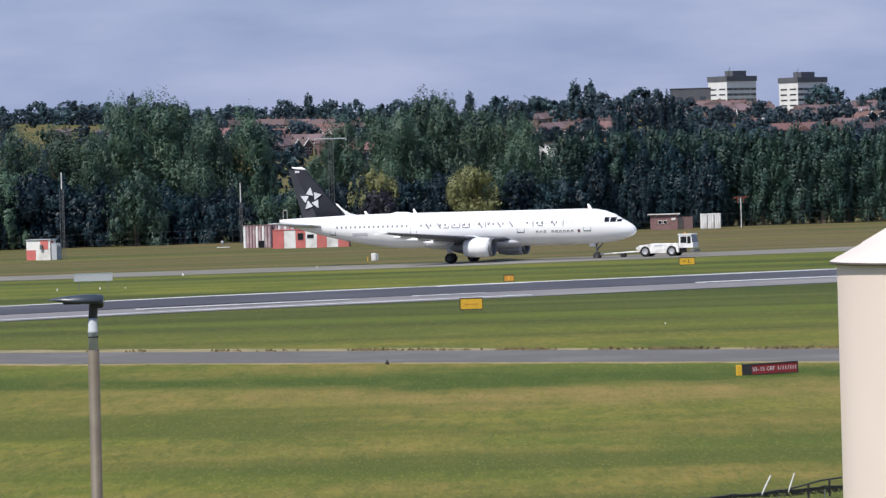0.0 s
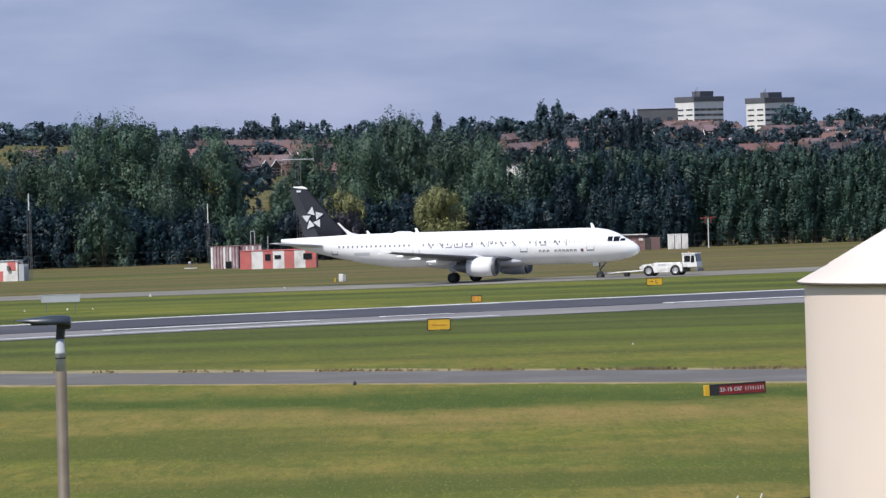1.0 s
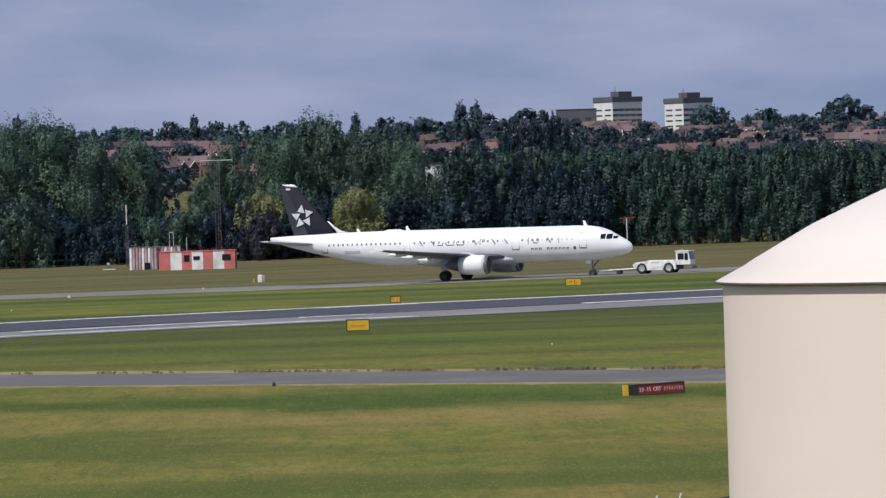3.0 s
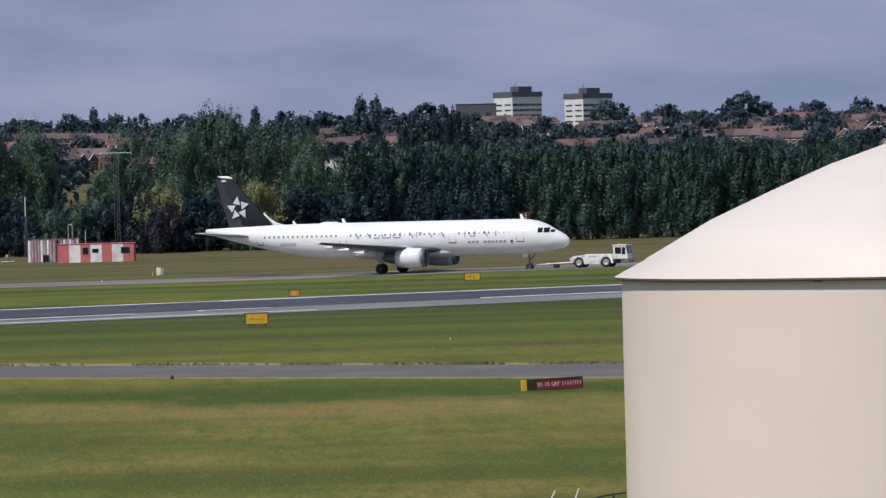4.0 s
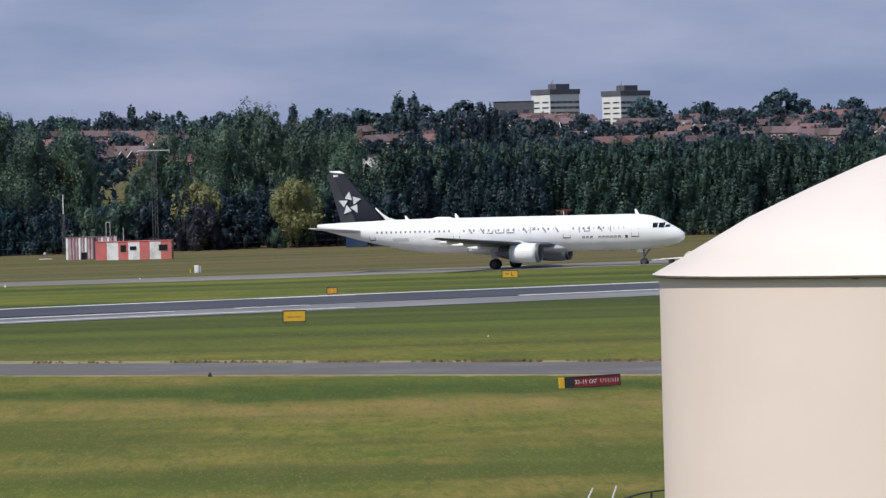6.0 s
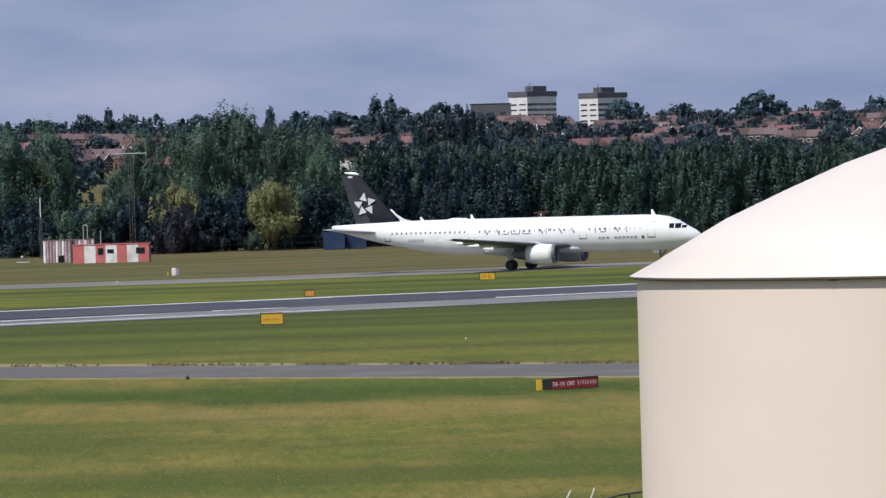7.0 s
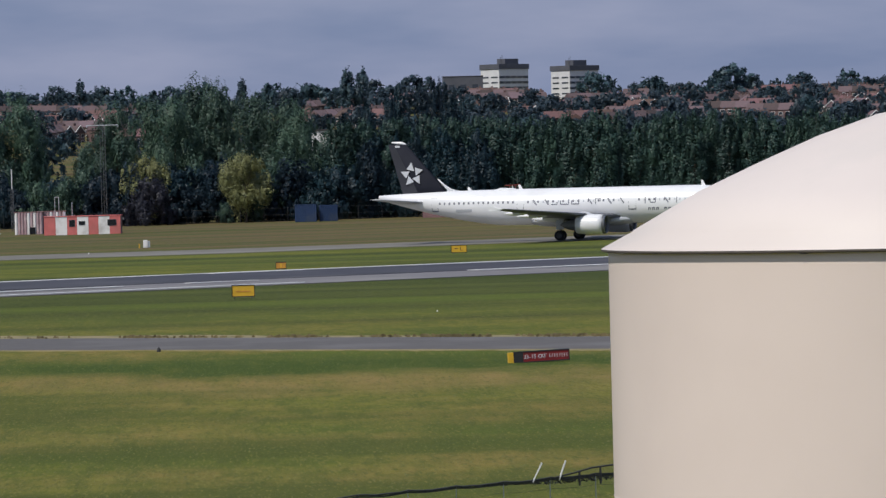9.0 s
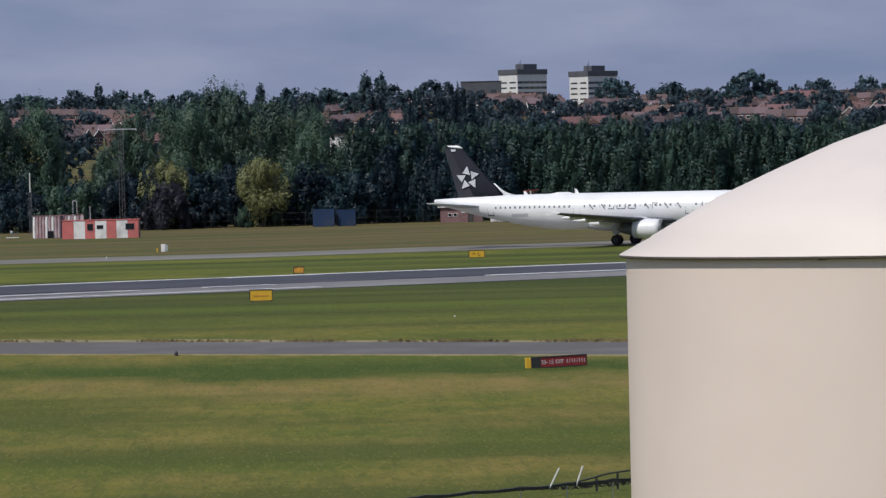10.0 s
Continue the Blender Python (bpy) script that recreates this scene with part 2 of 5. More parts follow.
M = dict(
    grass=grass_material(),
    asphalt=material("worn_asphalt", (0.130, 0.122, 0.116), (0.102, 0.097, 0.094), 0.85, scale=1.2, bump=0.3, wear=(0.165, 0.158, 0.155), wear_scale=0.12),
    runway=material("runway_asphalt", (0.056, 0.057, 0.072), (0.042, 0.043, 0.056), 0.8, scale=0.5, bump=0.2, wear=(0.09, 0.09, 0.10), wear_scale=0.05),
    shoulder=material("pale_runway_shoulder", (0.215, 0.205, 0.210), (0.170, 0.165, 0.175), 0.85, scale=0.6, bump=0.2, wear=(0.26, 0.25, 0.24), wear_scale=0.06),
    concrete=material("taxiway_concrete", (0.200, 0.188, 0.162), (0.160, 0.150, 0.130), 0.85, scale=0.7, bump=0.2, wear=(0.27, 0.26, 0.23), wear_scale=0.06),
    paint=material("road_paint", (0.80, 0.80, 0.78), (0.66, 0.66, 0.65), 0.7, scale=0.8, wear=(0.42, 0.42, 0.42), wear_scale=0.12),
    straw=material("dry_verge", (0.33, 0.27, 0.145), (0.22, 0.185, 0.085), 0.9, scale=1.3, bump=0.8, wear=(0.13, 0.14, 0.045), wear_scale=0.5),
    tank=material("cream_tank_paint", (0.82, 0.70, 0.625), (0.80, 0.68, 0.605), 0.5, scale=0.8, wear=(0.77, 0.655, 0.585), wear_scale=0.35, bump=0.05),
    roofpaint=material("pale_roof_paint", (0.78, 0.70, 0.65), (0.76, 0.68, 0.63), 0.55, scale=0.6, wear=(0.70, 0.645, 0.60), wear_scale=0.5, bump=0.05),
    seam=material("dark_eave_brown", (0.10, 0.085, 0.075), None, 0.8, scale=6),
    galv=material("galvanised_steel", (0.46, 0.49, 0.53), (0.37, 0.40, 0.44), 0.75, 0.0, scale=9),
    brownpole=material("brown_lamp_post_paint", (0.155, 0.128, 0.096), (0.118, 0.098, 0.074), 0.6, scale=5, wear=(0.12, 0.095, 0.07), wear_scale=1.5),
    lantern=material("slate_blue_lantern", (0.042, 0.056, 0.080), (0.032, 0.044, 0.062), 0.35, scale=6),
    black=material("black_plastic", (0.018, 0.018, 0.020), (0.028, 0.028, 0.03), 0.6, scale=8),
    white=material("aircraft_white", (0.88, 0.885, 0.90), (0.85, 0.86, 0.875), 0.28, scale=0.6, wear=(0.76, 0.77, 0.79), wear_scale=0.25),
    belly=material("aircraft_belly_grey", (0.56, 0.58, 0.62), (0.50, 0.52, 0.56), 0.35, scale=0.7),
    navy=material("aircraft_dark_tail_paint", (0.016, 0.018, 0.028), (0.020, 0.022, 0.032), 0.75, scale=1.0, spec=0.15),
    rudder=material("rudder_dark_grey", (0.040, 0.043, 0.055), (0.048, 0.05, 0.062), 0.7, scale=1.0, spec=0.2),
    silver=material("silver_star_paint", (0.72, 0.74, 0.78), (0.55, 0.57, 0.61), 0.35, scale=1.2),
    wing=material("wing_grey", (0.165, 0.172, 0.195), (0.13, 0.138, 0.16), 0.4, scale=0.8),
    lip=material("engine_intake_metal", (0.62, 0.62, 0.63), None, 0.25, 0.9, scale=3),
    strut=material("gear_steel", (0.20, 0.205, 0.22), (0.13, 0.135, 0.15), 0.45, 0.3, scale=8),
    rubber=material("tyre_rubber", (0.020, 0.020, 0.022), (0.032, 0.032, 0.034), 0.85, scale=7),
    rim=material("wheel_rim", (0.50, 0.51, 0.53), (0.36, 0.37, 0.39), 0.45, 0.3, scale=7),
    darkrim=material("dark_wheel_hub", (0.085, 0.087, 0.092), (0.05, 0.052, 0.056), 0.5, 0.2, scale=7),
    dark=material("dark_glass", (0.012, 0.014, 0.018), None, 0.12, scale=3),
    mark=material("grey_lettering", (0.17, 0.18, 0.22), None, 0.5, scale=3),
    redmark=material("red_marking", (0.14, 0.06, 0.07), None, 0.5, scale=3),
    tug=material("tug_white_paint", (0.85, 0.85, 0.84), (0.76, 0.76, 0.75), 0.45, scale=1.6, wear=(0.48, 0.46, 0.43), wear_scale=1.1),
    yellow=material("sign_yellow", (0.72, 0.43, 0.03), (0.64, 0.37, 0.03), 0.5, scale=2.5, wear=(0.6, 0.36, 0.05), wear_scale=1),
    orange=material("sign_amber", (0.62, 0.30, 0.05), (0.54, 0.25, 0.04), 0.5, scale=2.5),
    red=material("sign_red", (0.27, 0.020, 0.022), (0.20, 0.016, 0.018), 0.5, scale=2.5),
    hutred=material("hut_red_paint", (0.64, 0.175, 0.165), (0.56, 0.145, 0.135), 0.6, scale=1.2, wear=(0.46, 0.15, 0.13), wear_scale=0.5),
    hutwhite=material("hut_white_paint", (0.84, 0.83, 0.82), (0.78, 0.77, 0.76), 0.6, scale=1.2, wear=(0.54, 0.52, 0.50), wear_scale=0.5),
    dullred=material("faded_and_shaded_red", (0.26, 0.150, 0.150), (0.18, 0.10, 0.10), 0.65, scale=1.5),
    faded=material("faded_pink_corrugated_paint", (0.44, 0.30, 0.32), (0.34, 0.23, 0.25), 0.65, scale=1.5, wear=(0.56, 0.46, 0.47), wear_scale=0.8),
    felt=material("dark_roofing", (0.075, 0.07, 0.07), (0.055, 0.05, 0.05), 0.9, scale=2),
    # brick and tile reds are dulled to carry the hill's haze in their colour
    brick=material("haze_muted_brick", (0.165, 0.105, 0.098), (0.135, 0.090, 0.088), 0.85, scale=1.0, objects=0.25),
    render=material("house_render", (0.34, 0.29, 0.26), (0.28, 0.24, 0.22), 0.85, scale=0.8, objects=0.15),
    tiles=material("haze_muted_roof_tiles", (0.140, 0.092, 0.092), (0.105, 0.078, 0.084), 0.85, scale=1.2, objects=0.5),
    redtiles=material("haze_muted_red_tiles", (0.172, 0.096, 0.086), (0.135, 0.082, 0.078), 0.85, scale=1.2, objects=0.4),
    trim=material("white_trim", (0.78, 0.78, 0.77), None, 0.5, scale=3),
    glass=material("window_glass", (0.05, 0.06, 0.075), None, 0.1, scale=3),
    tower=material("tower_panels", (0.70, 0.70, 0.70), (0.63, 0.63, 0.64), 0.7, scale=0.3),
    towerdark=material("tower_grey_cladding", (0.10, 0.105, 0.125), (0.08, 0.085, 0.10), 0.7, scale=0.3),
    blue=material("blue_container_paint", (0.020, 0.048, 0.13), (0.016, 0.04, 0.105), 0.55, scale=1.0, wear=(0.05, 0.07, 0.12), wear_scale=0.5),
    bark=material("bark", (0.105, 0.082, 0.060), (0.07, 0.055, 0.04), 0.95, scale=2.5, bump=0.8),
    # broad, poplar, dark and hill leaves: extra blue stands in for distance haze
    leaf=leaf_material("hazy_broad_leaves", (0.048, 0.096, 0.078), (0.086, 0.144, 0.094)),
    poplar=leaf_material("hazy_poplar_leaves", (0.032, 0.072, 0.066), (0.056, 0.106, 0.078)),
    # near-black base colour holds the shade under the trees, blued for haze
    darkleaf=leaf_material("hazy_shaded_leaves", (0.011, 0.030, 0.045), (0.018, 0.042, 0.056)),
    yellowleaf=leaf_material("yellow_green_leaves", (0.230, 0.245, 0.100), (0.300, 0.295, 0.130)),
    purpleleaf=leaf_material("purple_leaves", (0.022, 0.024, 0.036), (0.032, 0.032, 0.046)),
    # hill leaves are bluest, with the haze of the far slope put into the colour
    farleaf=leaf_material("hazy_hill_leaves", (0.040, 0.074, 0.098), (0.058, 0.100, 0.118)),
    tussock=leaf_material("dead_tussock_grass", (0.15, 0.12, 0.060), (0.24, 0.19, 0.09)),
    tuft=leaf_material("grass_tufts", (0.135, 0.148, 0.034), (0.175, 0.170, 0.048)),
    antred=material("red_antenna_paint", (0.22, 0.04, 0.03), None, 0.6, scale=4),
    wire=material("dark_wire", (0.050, 0.052, 0.055), (0.085, 0.085, 0.088), 0.6, 0.3, scale=9),
)


# ---- mesh helpers ----
def as_mesh(name, bm, mat, smooth=False):
    me = bpy.data.meshes.new(name)
    bmesh.ops.recalc_face_normals(bm, faces=bm.faces)
    bm.to_mesh(me)
    bm.free()
    me.materials.append(M[mat])
    if smooth:
        for p in me.polygons:
            p.use_smooth = True
    return me


def part(name, bm, mat, parent=None, label="", smooth=False, at=None):
    """One mesh object from a bmesh (or a ready mesh), under a thing or a part."""
    me = bm if isinstance(bm, bpy.types.Mesh) else as_mesh(name, bm, mat, smooth)
    ob = new(name, me)
    if at is not None:
        ob.matrix_basis = at
    ob.parent = parent
    if label:
        tagged(ob, label)
    return ob


def thing(name, m, label, category, group="", kind=""):
    ob = new(name)
    ob.empty_display_size = 0.3
    ob.matrix_basis = m
    return tagged(ob, label, category, group, kind)


def box(bm, cx, cy, cz, sx, sy, sz, bevel=0.0, turn=None):
    made = bmesh.ops.create_cube(bm, size=1.0, matrix=Matrix.Translation((cx, cy, cz)) @ (turn or Matrix()) @ Matrix.Diagonal((sx, sy, sz, 1)))
    if bevel:
        edges = list({e for v in made["verts"] for e in v.link_edges})
        bmesh.ops.bevel(bm, geom=edges, offset=bevel, segments=2, affect="EDGES", profile=0.6)
    return bm


def boxed(*a, **k):
    return box(bmesh.new(), *a, **k)


def rod(bm, p, q, r, r2=None, seg=8):
    """A round bar from p to q."""
    p, q = Vector(p), Vector(q)
    d = q - p
    m = Matrix.Translation((p + q) / 2) @ d.to_track_quat("Z", "Y").to_matrix().to_4x4()
    bmesh.ops.create_cone(bm, cap_ends=True, segments=seg, radius1=r, radius2=r if r2 is None else r2, depth=d.length, matrix=m)
    return bm


def rods(list_, r, seg=6):
    bm = bmesh.new()
    for p, q in list_:
        rod(bm, p, q, r, seg=seg)
    return bm


def loft(bm, rings, close=True, caps=True):
    """Skin over rings of equal counts of points."""
    vs = [[bm.verts.new(p) for p in ring] for ring in rings]
    for a, b in zip(vs, vs[1:]):
        k = len(a)
        for i in range(k if close else k - 1):
            j = (i + 1) % k
            bm.faces.new((a[i], a[j], b[j], b[i]))
    if caps and close:
        bm.faces.new(vs[0])
        bm.faces.new(vs[-1][::-1])
    return bm


def lathe(bm, profile, axis="z", seg=48, at=(0, 0, 0), caps=False):
    rings = []
    for r, h in profile:
        ring = []
        for i in range(seg):
            c, s = math.cos(2 * math.pi * i / seg) * r, math.sin(2 * math.pi * i / seg) * r
            ring.append(Vector(at) + (Vector((c, s, h)) if axis == "z" else Vector((h, c, s)) if axis == "x" else Vector((c, h, s))))
        rings.append(ring)
    return loft(bm, rings, caps=caps)


def smooth01(a, b, v):
    u = min(1.0, max(0.0, (v - a) / (b - a)))
    return u * u * (3 - 2 * u)


# ---- the ground ----
def G(x, y):
    """The height of the land."""
    z = 0.0035 * max(-90, min(90, x)) * smooth01(500, 560, y) - 0.12 * smooth01(470, 570, y)
    z += 0.0058 * max(0, min(90, x)) * smooth01(535, 570, y) * smooth01(720, 640, y)
    z -= 0.0065 * max(0, min(60, -20 - x)) * smooth01(330, 370, y) * smooth01(530, 470, y)
    z += 40 * smooth01(980, 2700, y) * (1 - (0.12 * math.sin(x * 0.011 + 1.3) * smooth01(120, 20, x) + 0.085 * smooth01(60, 230, x)) * smooth01(1500, 2400, y))
    z += 0.25 * noise.noise((x * 0.02, y * 0.02, 0)) * smooth01(262, 200, y) * smooth01(20, 90, y)
    return z


def build_ground():
    xs = [-4000, -2500, -1500, -900, -600] + list(range(-420, 421, 12)) + [600, 900, 1500, 2500, 4000]
    ys = [-1500, -700, -300, -100, 0, 60] + list(range(80, 280, 6)) + list(range(280, 1000, 20)) + list(range(1000, 2800, 60)) + [3000, 3500, 4200, 4900]
    bm = bmesh.new()
    vs = [[bm.verts.new((x, y, G(x, y))) for x in xs] for y in ys]
    for a, b in zip(vs, vs[1:]):
        for i in range(len(xs) - 1):
            bm.faces.new((a[i], a[i + 1], b[i + 1], b[i]))
    tagged(part("ground", bm, "grass", smooth=True), "mown airfield grass with dry patches and swathes", "ground", kind="structure")


def band(name, mat, p, q, near, far, lift, label, category, wob=0.0, step=6.0, kind="structure", depth=0.05):
    """A strip along the line p to q, between two offsets across it, laid on the ground with a little thickness."""
    p, q = Vector((*p, 0)), Vector((*q, 0))
    d = (q - p).normalized()
    nrm = Vector((-d.y, d.x, 0))
    k = max(2, int((q - p).length / step))
    rings = []
    for i in range(k + 1):
        c = p + (q - p) * (i / k)
        w1 = near + wob * noise.noise((i * 0.31, near, 3)) + wob * 0.5 * noise.noise((i * 1.3, near, 5))
        w2 = far + wob * noise.noise((i * 0.31, far, 9)) + wob * 0.5 * noise.noise((i * 1.3, far, 2))
        a, b = c + nrm * w1, c + nrm * w2
        za, zb = G(a.x, a.y) + lift, G(b.x, b.y) + lift
        rings.append([(a.x, a.y, za - depth), (a.x, a.y, za), (b.x, b.y, zb), (b.x, b.y, zb - depth)])
    ob = part(name, loft(bmesh.new(), rings), mat)
    return tagged(ob, label, category, kind=kind)


build_ground()
# the service road, its verges, the runway with its lines, the far taxiway
RUN_A, RUN_B = (-260.0, 229.2), (330.0, 636.3)      # near edge of the runway's paving
SRV_A, SRV_B = (-225.0, 425.0), (205.0, 131.6)      # near edge of the service road
band("service_road", "asphalt", SRV_A, SRV_B, 0.0, 15.0, 0.05, "narrow grey asphalt service road between grass verges", "road", wob=0.3)
band("verge", "straw", SRV_A, SRV_B, 14.9, 18.6, 0.045, "strip of dry straw-coloured grass beside the service road", "verge", wob=2.2, step=3)
band("verge", "straw", SRV_A, SRV_B, -1.0, 0.3, 0.045, "thin strip of parched grass beside the service road", "verge", wob=2.0, step=3)
band("runway", "shoulder", RUN_A, RUN_B, 0.0, 44.3, 0.06, "wide runway with pale worn shoulder and dark middle", "runway")
band("runway_surface", "runway", RUN_A, RUN_B, 17.0, 41.6, 0.10, "dark rubbered asphalt of the runway", "runway")
band("runway_line", "paint", RUN_A, (8.0, 415.2), 1.6, 2.6, 0.10, "worn white edge line on the runway", "marking")
band("runway_line", "paint", RUN_A, RUN_B, 41.5, 43.4, 0.11, "white edge line on the runway", "marking")
TW_A, TW_B = (-300.0, 560.0), (300.0, 581.0)
band("taxiway", "concrete", TW_A, TW_B, -1.0, 27.0, 0.05, "pale concrete taxiway behind the runway", "taxiway")


def on_runway(a0, a1, near, far):
    d = (Vector(RUN_B) - Vector(RUN_A)).normalized()
    p, q = Vector(RUN_A) + d * a0, Vector(RUN_A) + d * a1
    band("runway_marking", "paint", p, q, near, far, 0.14, "white painted marking bar on the runway", "marking", step=10)


for a0, a1, near, far in ((294, 314, 11.0, 12.3), (366, 392, 40.2, 41.6), (354, 382, 15.2, 16.8), (322, 329, 13.0, 14.0), (343, 353, 40.0, 41.2)):
    on_runway(a0, a1, near, far)


# ---- trees ----
def leaf_mesh(name, mat, clumps, count, size, rng, flat=0.75, tall=1.75):
    """Leaf sprays as small pointed blades: sprays sit on the outer skin of ellipsoid clumps (x, y, z, rx, ry, rz), blades on the sprays."""
    cl = np.array(clumps)
    area = (cl[:, 3] * cl[:, 4] * cl[:, 5]) ** 0.67
    sprays = max(40, count // 55)
    own = cl[rng.choice(len(cl), sprays, p=area / area.sum())]
    d0 = rng.normal(size=(sprays, 3)) + np.array([0, 0, 0.28])
    d0 /= np.linalg.norm(d0, axis=1)[:, None]
    centre = own[:, :3] + d0 * own[:, 3:] * rng.uniform(0.72, 1.06, (sprays, 1))
    reach = own[:, 3] * rng.uniform(0.20, 0.42, sprays)
    pick = rng.integers(0, sprays, count)
    d = rng.normal(size=(count, 3))
    d /= np.linalg.norm(d, axis=1)[:, None]
    rad = rng.uniform(0.2, 1.0, count)[:, None] ** 0.5
    pos = centre[pick] + d * rad * reach[pick][:, None] * np.array([1.0, 1.0, tall])
    # some blades fill the clump behind the sprays
    inner = rng.random(count) < 0.22
    deep = cl[rng.choice(len(cl), count, p=area / area.sum())]
    pos[inner] = (deep[:, :3] + d * deep[:, 3:] * rng.uniform(0.45, 0.92, (count, 1)))[inner]
    nrm = d0[pick] * 1.3 + d * np.array([0.9, 0.9, 0.5]) + rng.normal(size=(count, 3)) * 0.22 + np.array([0, 0, 0.15])
    nrm /= np.linalg.norm(nrm, axis=1)[:, None]
    t = np.cross(nrm, rng.normal(size=(count, 3)) * np.array([1, 1, 0.5]))
    t /= np.linalg.norm(t, axis=1)[:, None]
    b = np.cross(nrm, t)
    s = (size * rng.uniform(0.55, 1.45, count))[:, None]
    t, b = t * s, b * s * flat
    v = np.stack([pos - t, pos + t * 0.9 - b * 0.3, pos + b * 1.2], axis=1).reshape(-1, 3)
    me = bpy.data.meshes.new(name)
    me.from_pydata(v.tolist(), [], np.arange(3 * count).reshape(-1, 3).tolist())
    me.materials.append(M[mat])
    return me


def trunk_mesh(h, r, clumps, rng, limbs=7):
    bm = bmesh.new()
    lean = rng.uniform(-0.25, 0.25, 2)
    rings = []
    for i in range(6):
        f = i / 5
        k = r * (1.35 - 1.1 * f) if i else r * 1.6
        rings.append([(lean[0] * f * f * 2 + k * math.cos(a), lean[1] * f * f * 2 + k * math.sin(a), h * 0.62 * f) for a in np.linspace(0, 2 * math.pi, 9)[:-1]])
    loft(bm, rings)
    for c in [clumps[i] for i in rng.permutation(len(clumps))[:limbs]]:
        z0 = min(h * 0.5, max(h * 0.12, c[2] - 0.25 * h))
        rod(bm, (0, 0, z0), (c[0] * 0.9, c[1] * 0.9, c[2]), r * 0.38, r * 0.1, 6)
    return bm


def tree_proto(name, kind, h, w, mat, count, size, seed, label, z_low=0.1):
    """kind: round, column or shrub. Height h, width w."""
    rng = np.random.default_rng(seed)
    clumps = []
    if kind == "column":
        n = 15
        for i in range(n):
            f = (i + 0.5) / n
            prof = math.sin(math.pi * min(0.97, 0.16 + 0.80 * f)) ** 0.7
            rr = w * 0.5 * prof
            clumps.append((rng.uniform(-0.3, 0.3) * rr, rng.uniform(-0.3, 0.3) * rr, h * (z_low + (0.97 - z_low) * f), rr * rng.uniform(0.6, 0.95), rr * rng.uniform(0.6, 0.95), h / n * rng.uniform(1.0, 1.6)))
        for i in range(16):   # upswept plumes
            a, f = rng.uniform(0, 6.28), rng.uniform(0.12, 0.93)
            rr = w * 0.40 * (1.12 - 0.75 * f)
            clumps.append((math.cos(a) * rr, math.sin(a) * rr, h * f, w * 0.11, w * 0.11, h * 0.12))
    else:
        n = 26 if kind == "round" else 16
        for i in range(n):
            a, f = rng.uniform(0, 6.28), (i + rng.uniform(0, 1)) / n
            prof = math.sqrt(max(0.02, 1 - (1.75 * (f - 0.42)) ** 2)) if kind == "round" else math.sqrt(max(0.05, 1 - f * f * 0.9))
            rr = w * 0.5 * prof * rng.uniform(0.35, 0.8)
            k = w * rng.uniform(0.13, 0.24)
            clumps.append((math.cos(a) * rr, math.sin(a) * rr, h * (z_low + (0.90 - z_low) * f), k, k, k * rng.uniform(0.75, 1.25) * min(1.4, h / w)))
        for i in range(n // 2):
            a, f = rng.uniform(0, 6.28), rng.uniform(0.3, 1.0)
            prof = math.sqrt(max(0.03, 1 - (1.7 * (f - 0.42)) ** 2))
            k = w * rng.uniform(0.06, 0.10)
            clumps.append((math.cos(a) * w * 0.48 * prof, math.sin(a) * w * 0.48 * prof, h * (z_low + (0.95 - z_low) * f), k, k, k * 1.3))
    ob = thing(name, Matrix(), label, "shrub" if kind == "shrub" else "tree")
    part("trunk", trunk_mesh(h, max(0.08, h * 0.014), clumps, rng), "bark", ob)
    part("crown", leaf_mesh(name + "_crown", mat, clumps, count, size, rng, tall=3.6 if kind == "column" else 1.9), mat, ob)
    ob["h"] = h
    return ob


def plant(proto, x, y, h, spread=1.0, turn=None, label="", group="", z=None, tilt=0.0):
    s = h / proto["h"]
    m = pose(x, y, G(x, y) - 0.1 if z is None else z, tilt, 0, random.uniform(0, 360) if turn is None else turn)
    ob = copy_thing(proto, m)
    ob.scale = (s * spread, s * spread, s)
    return tagged(ob, label, group=group)


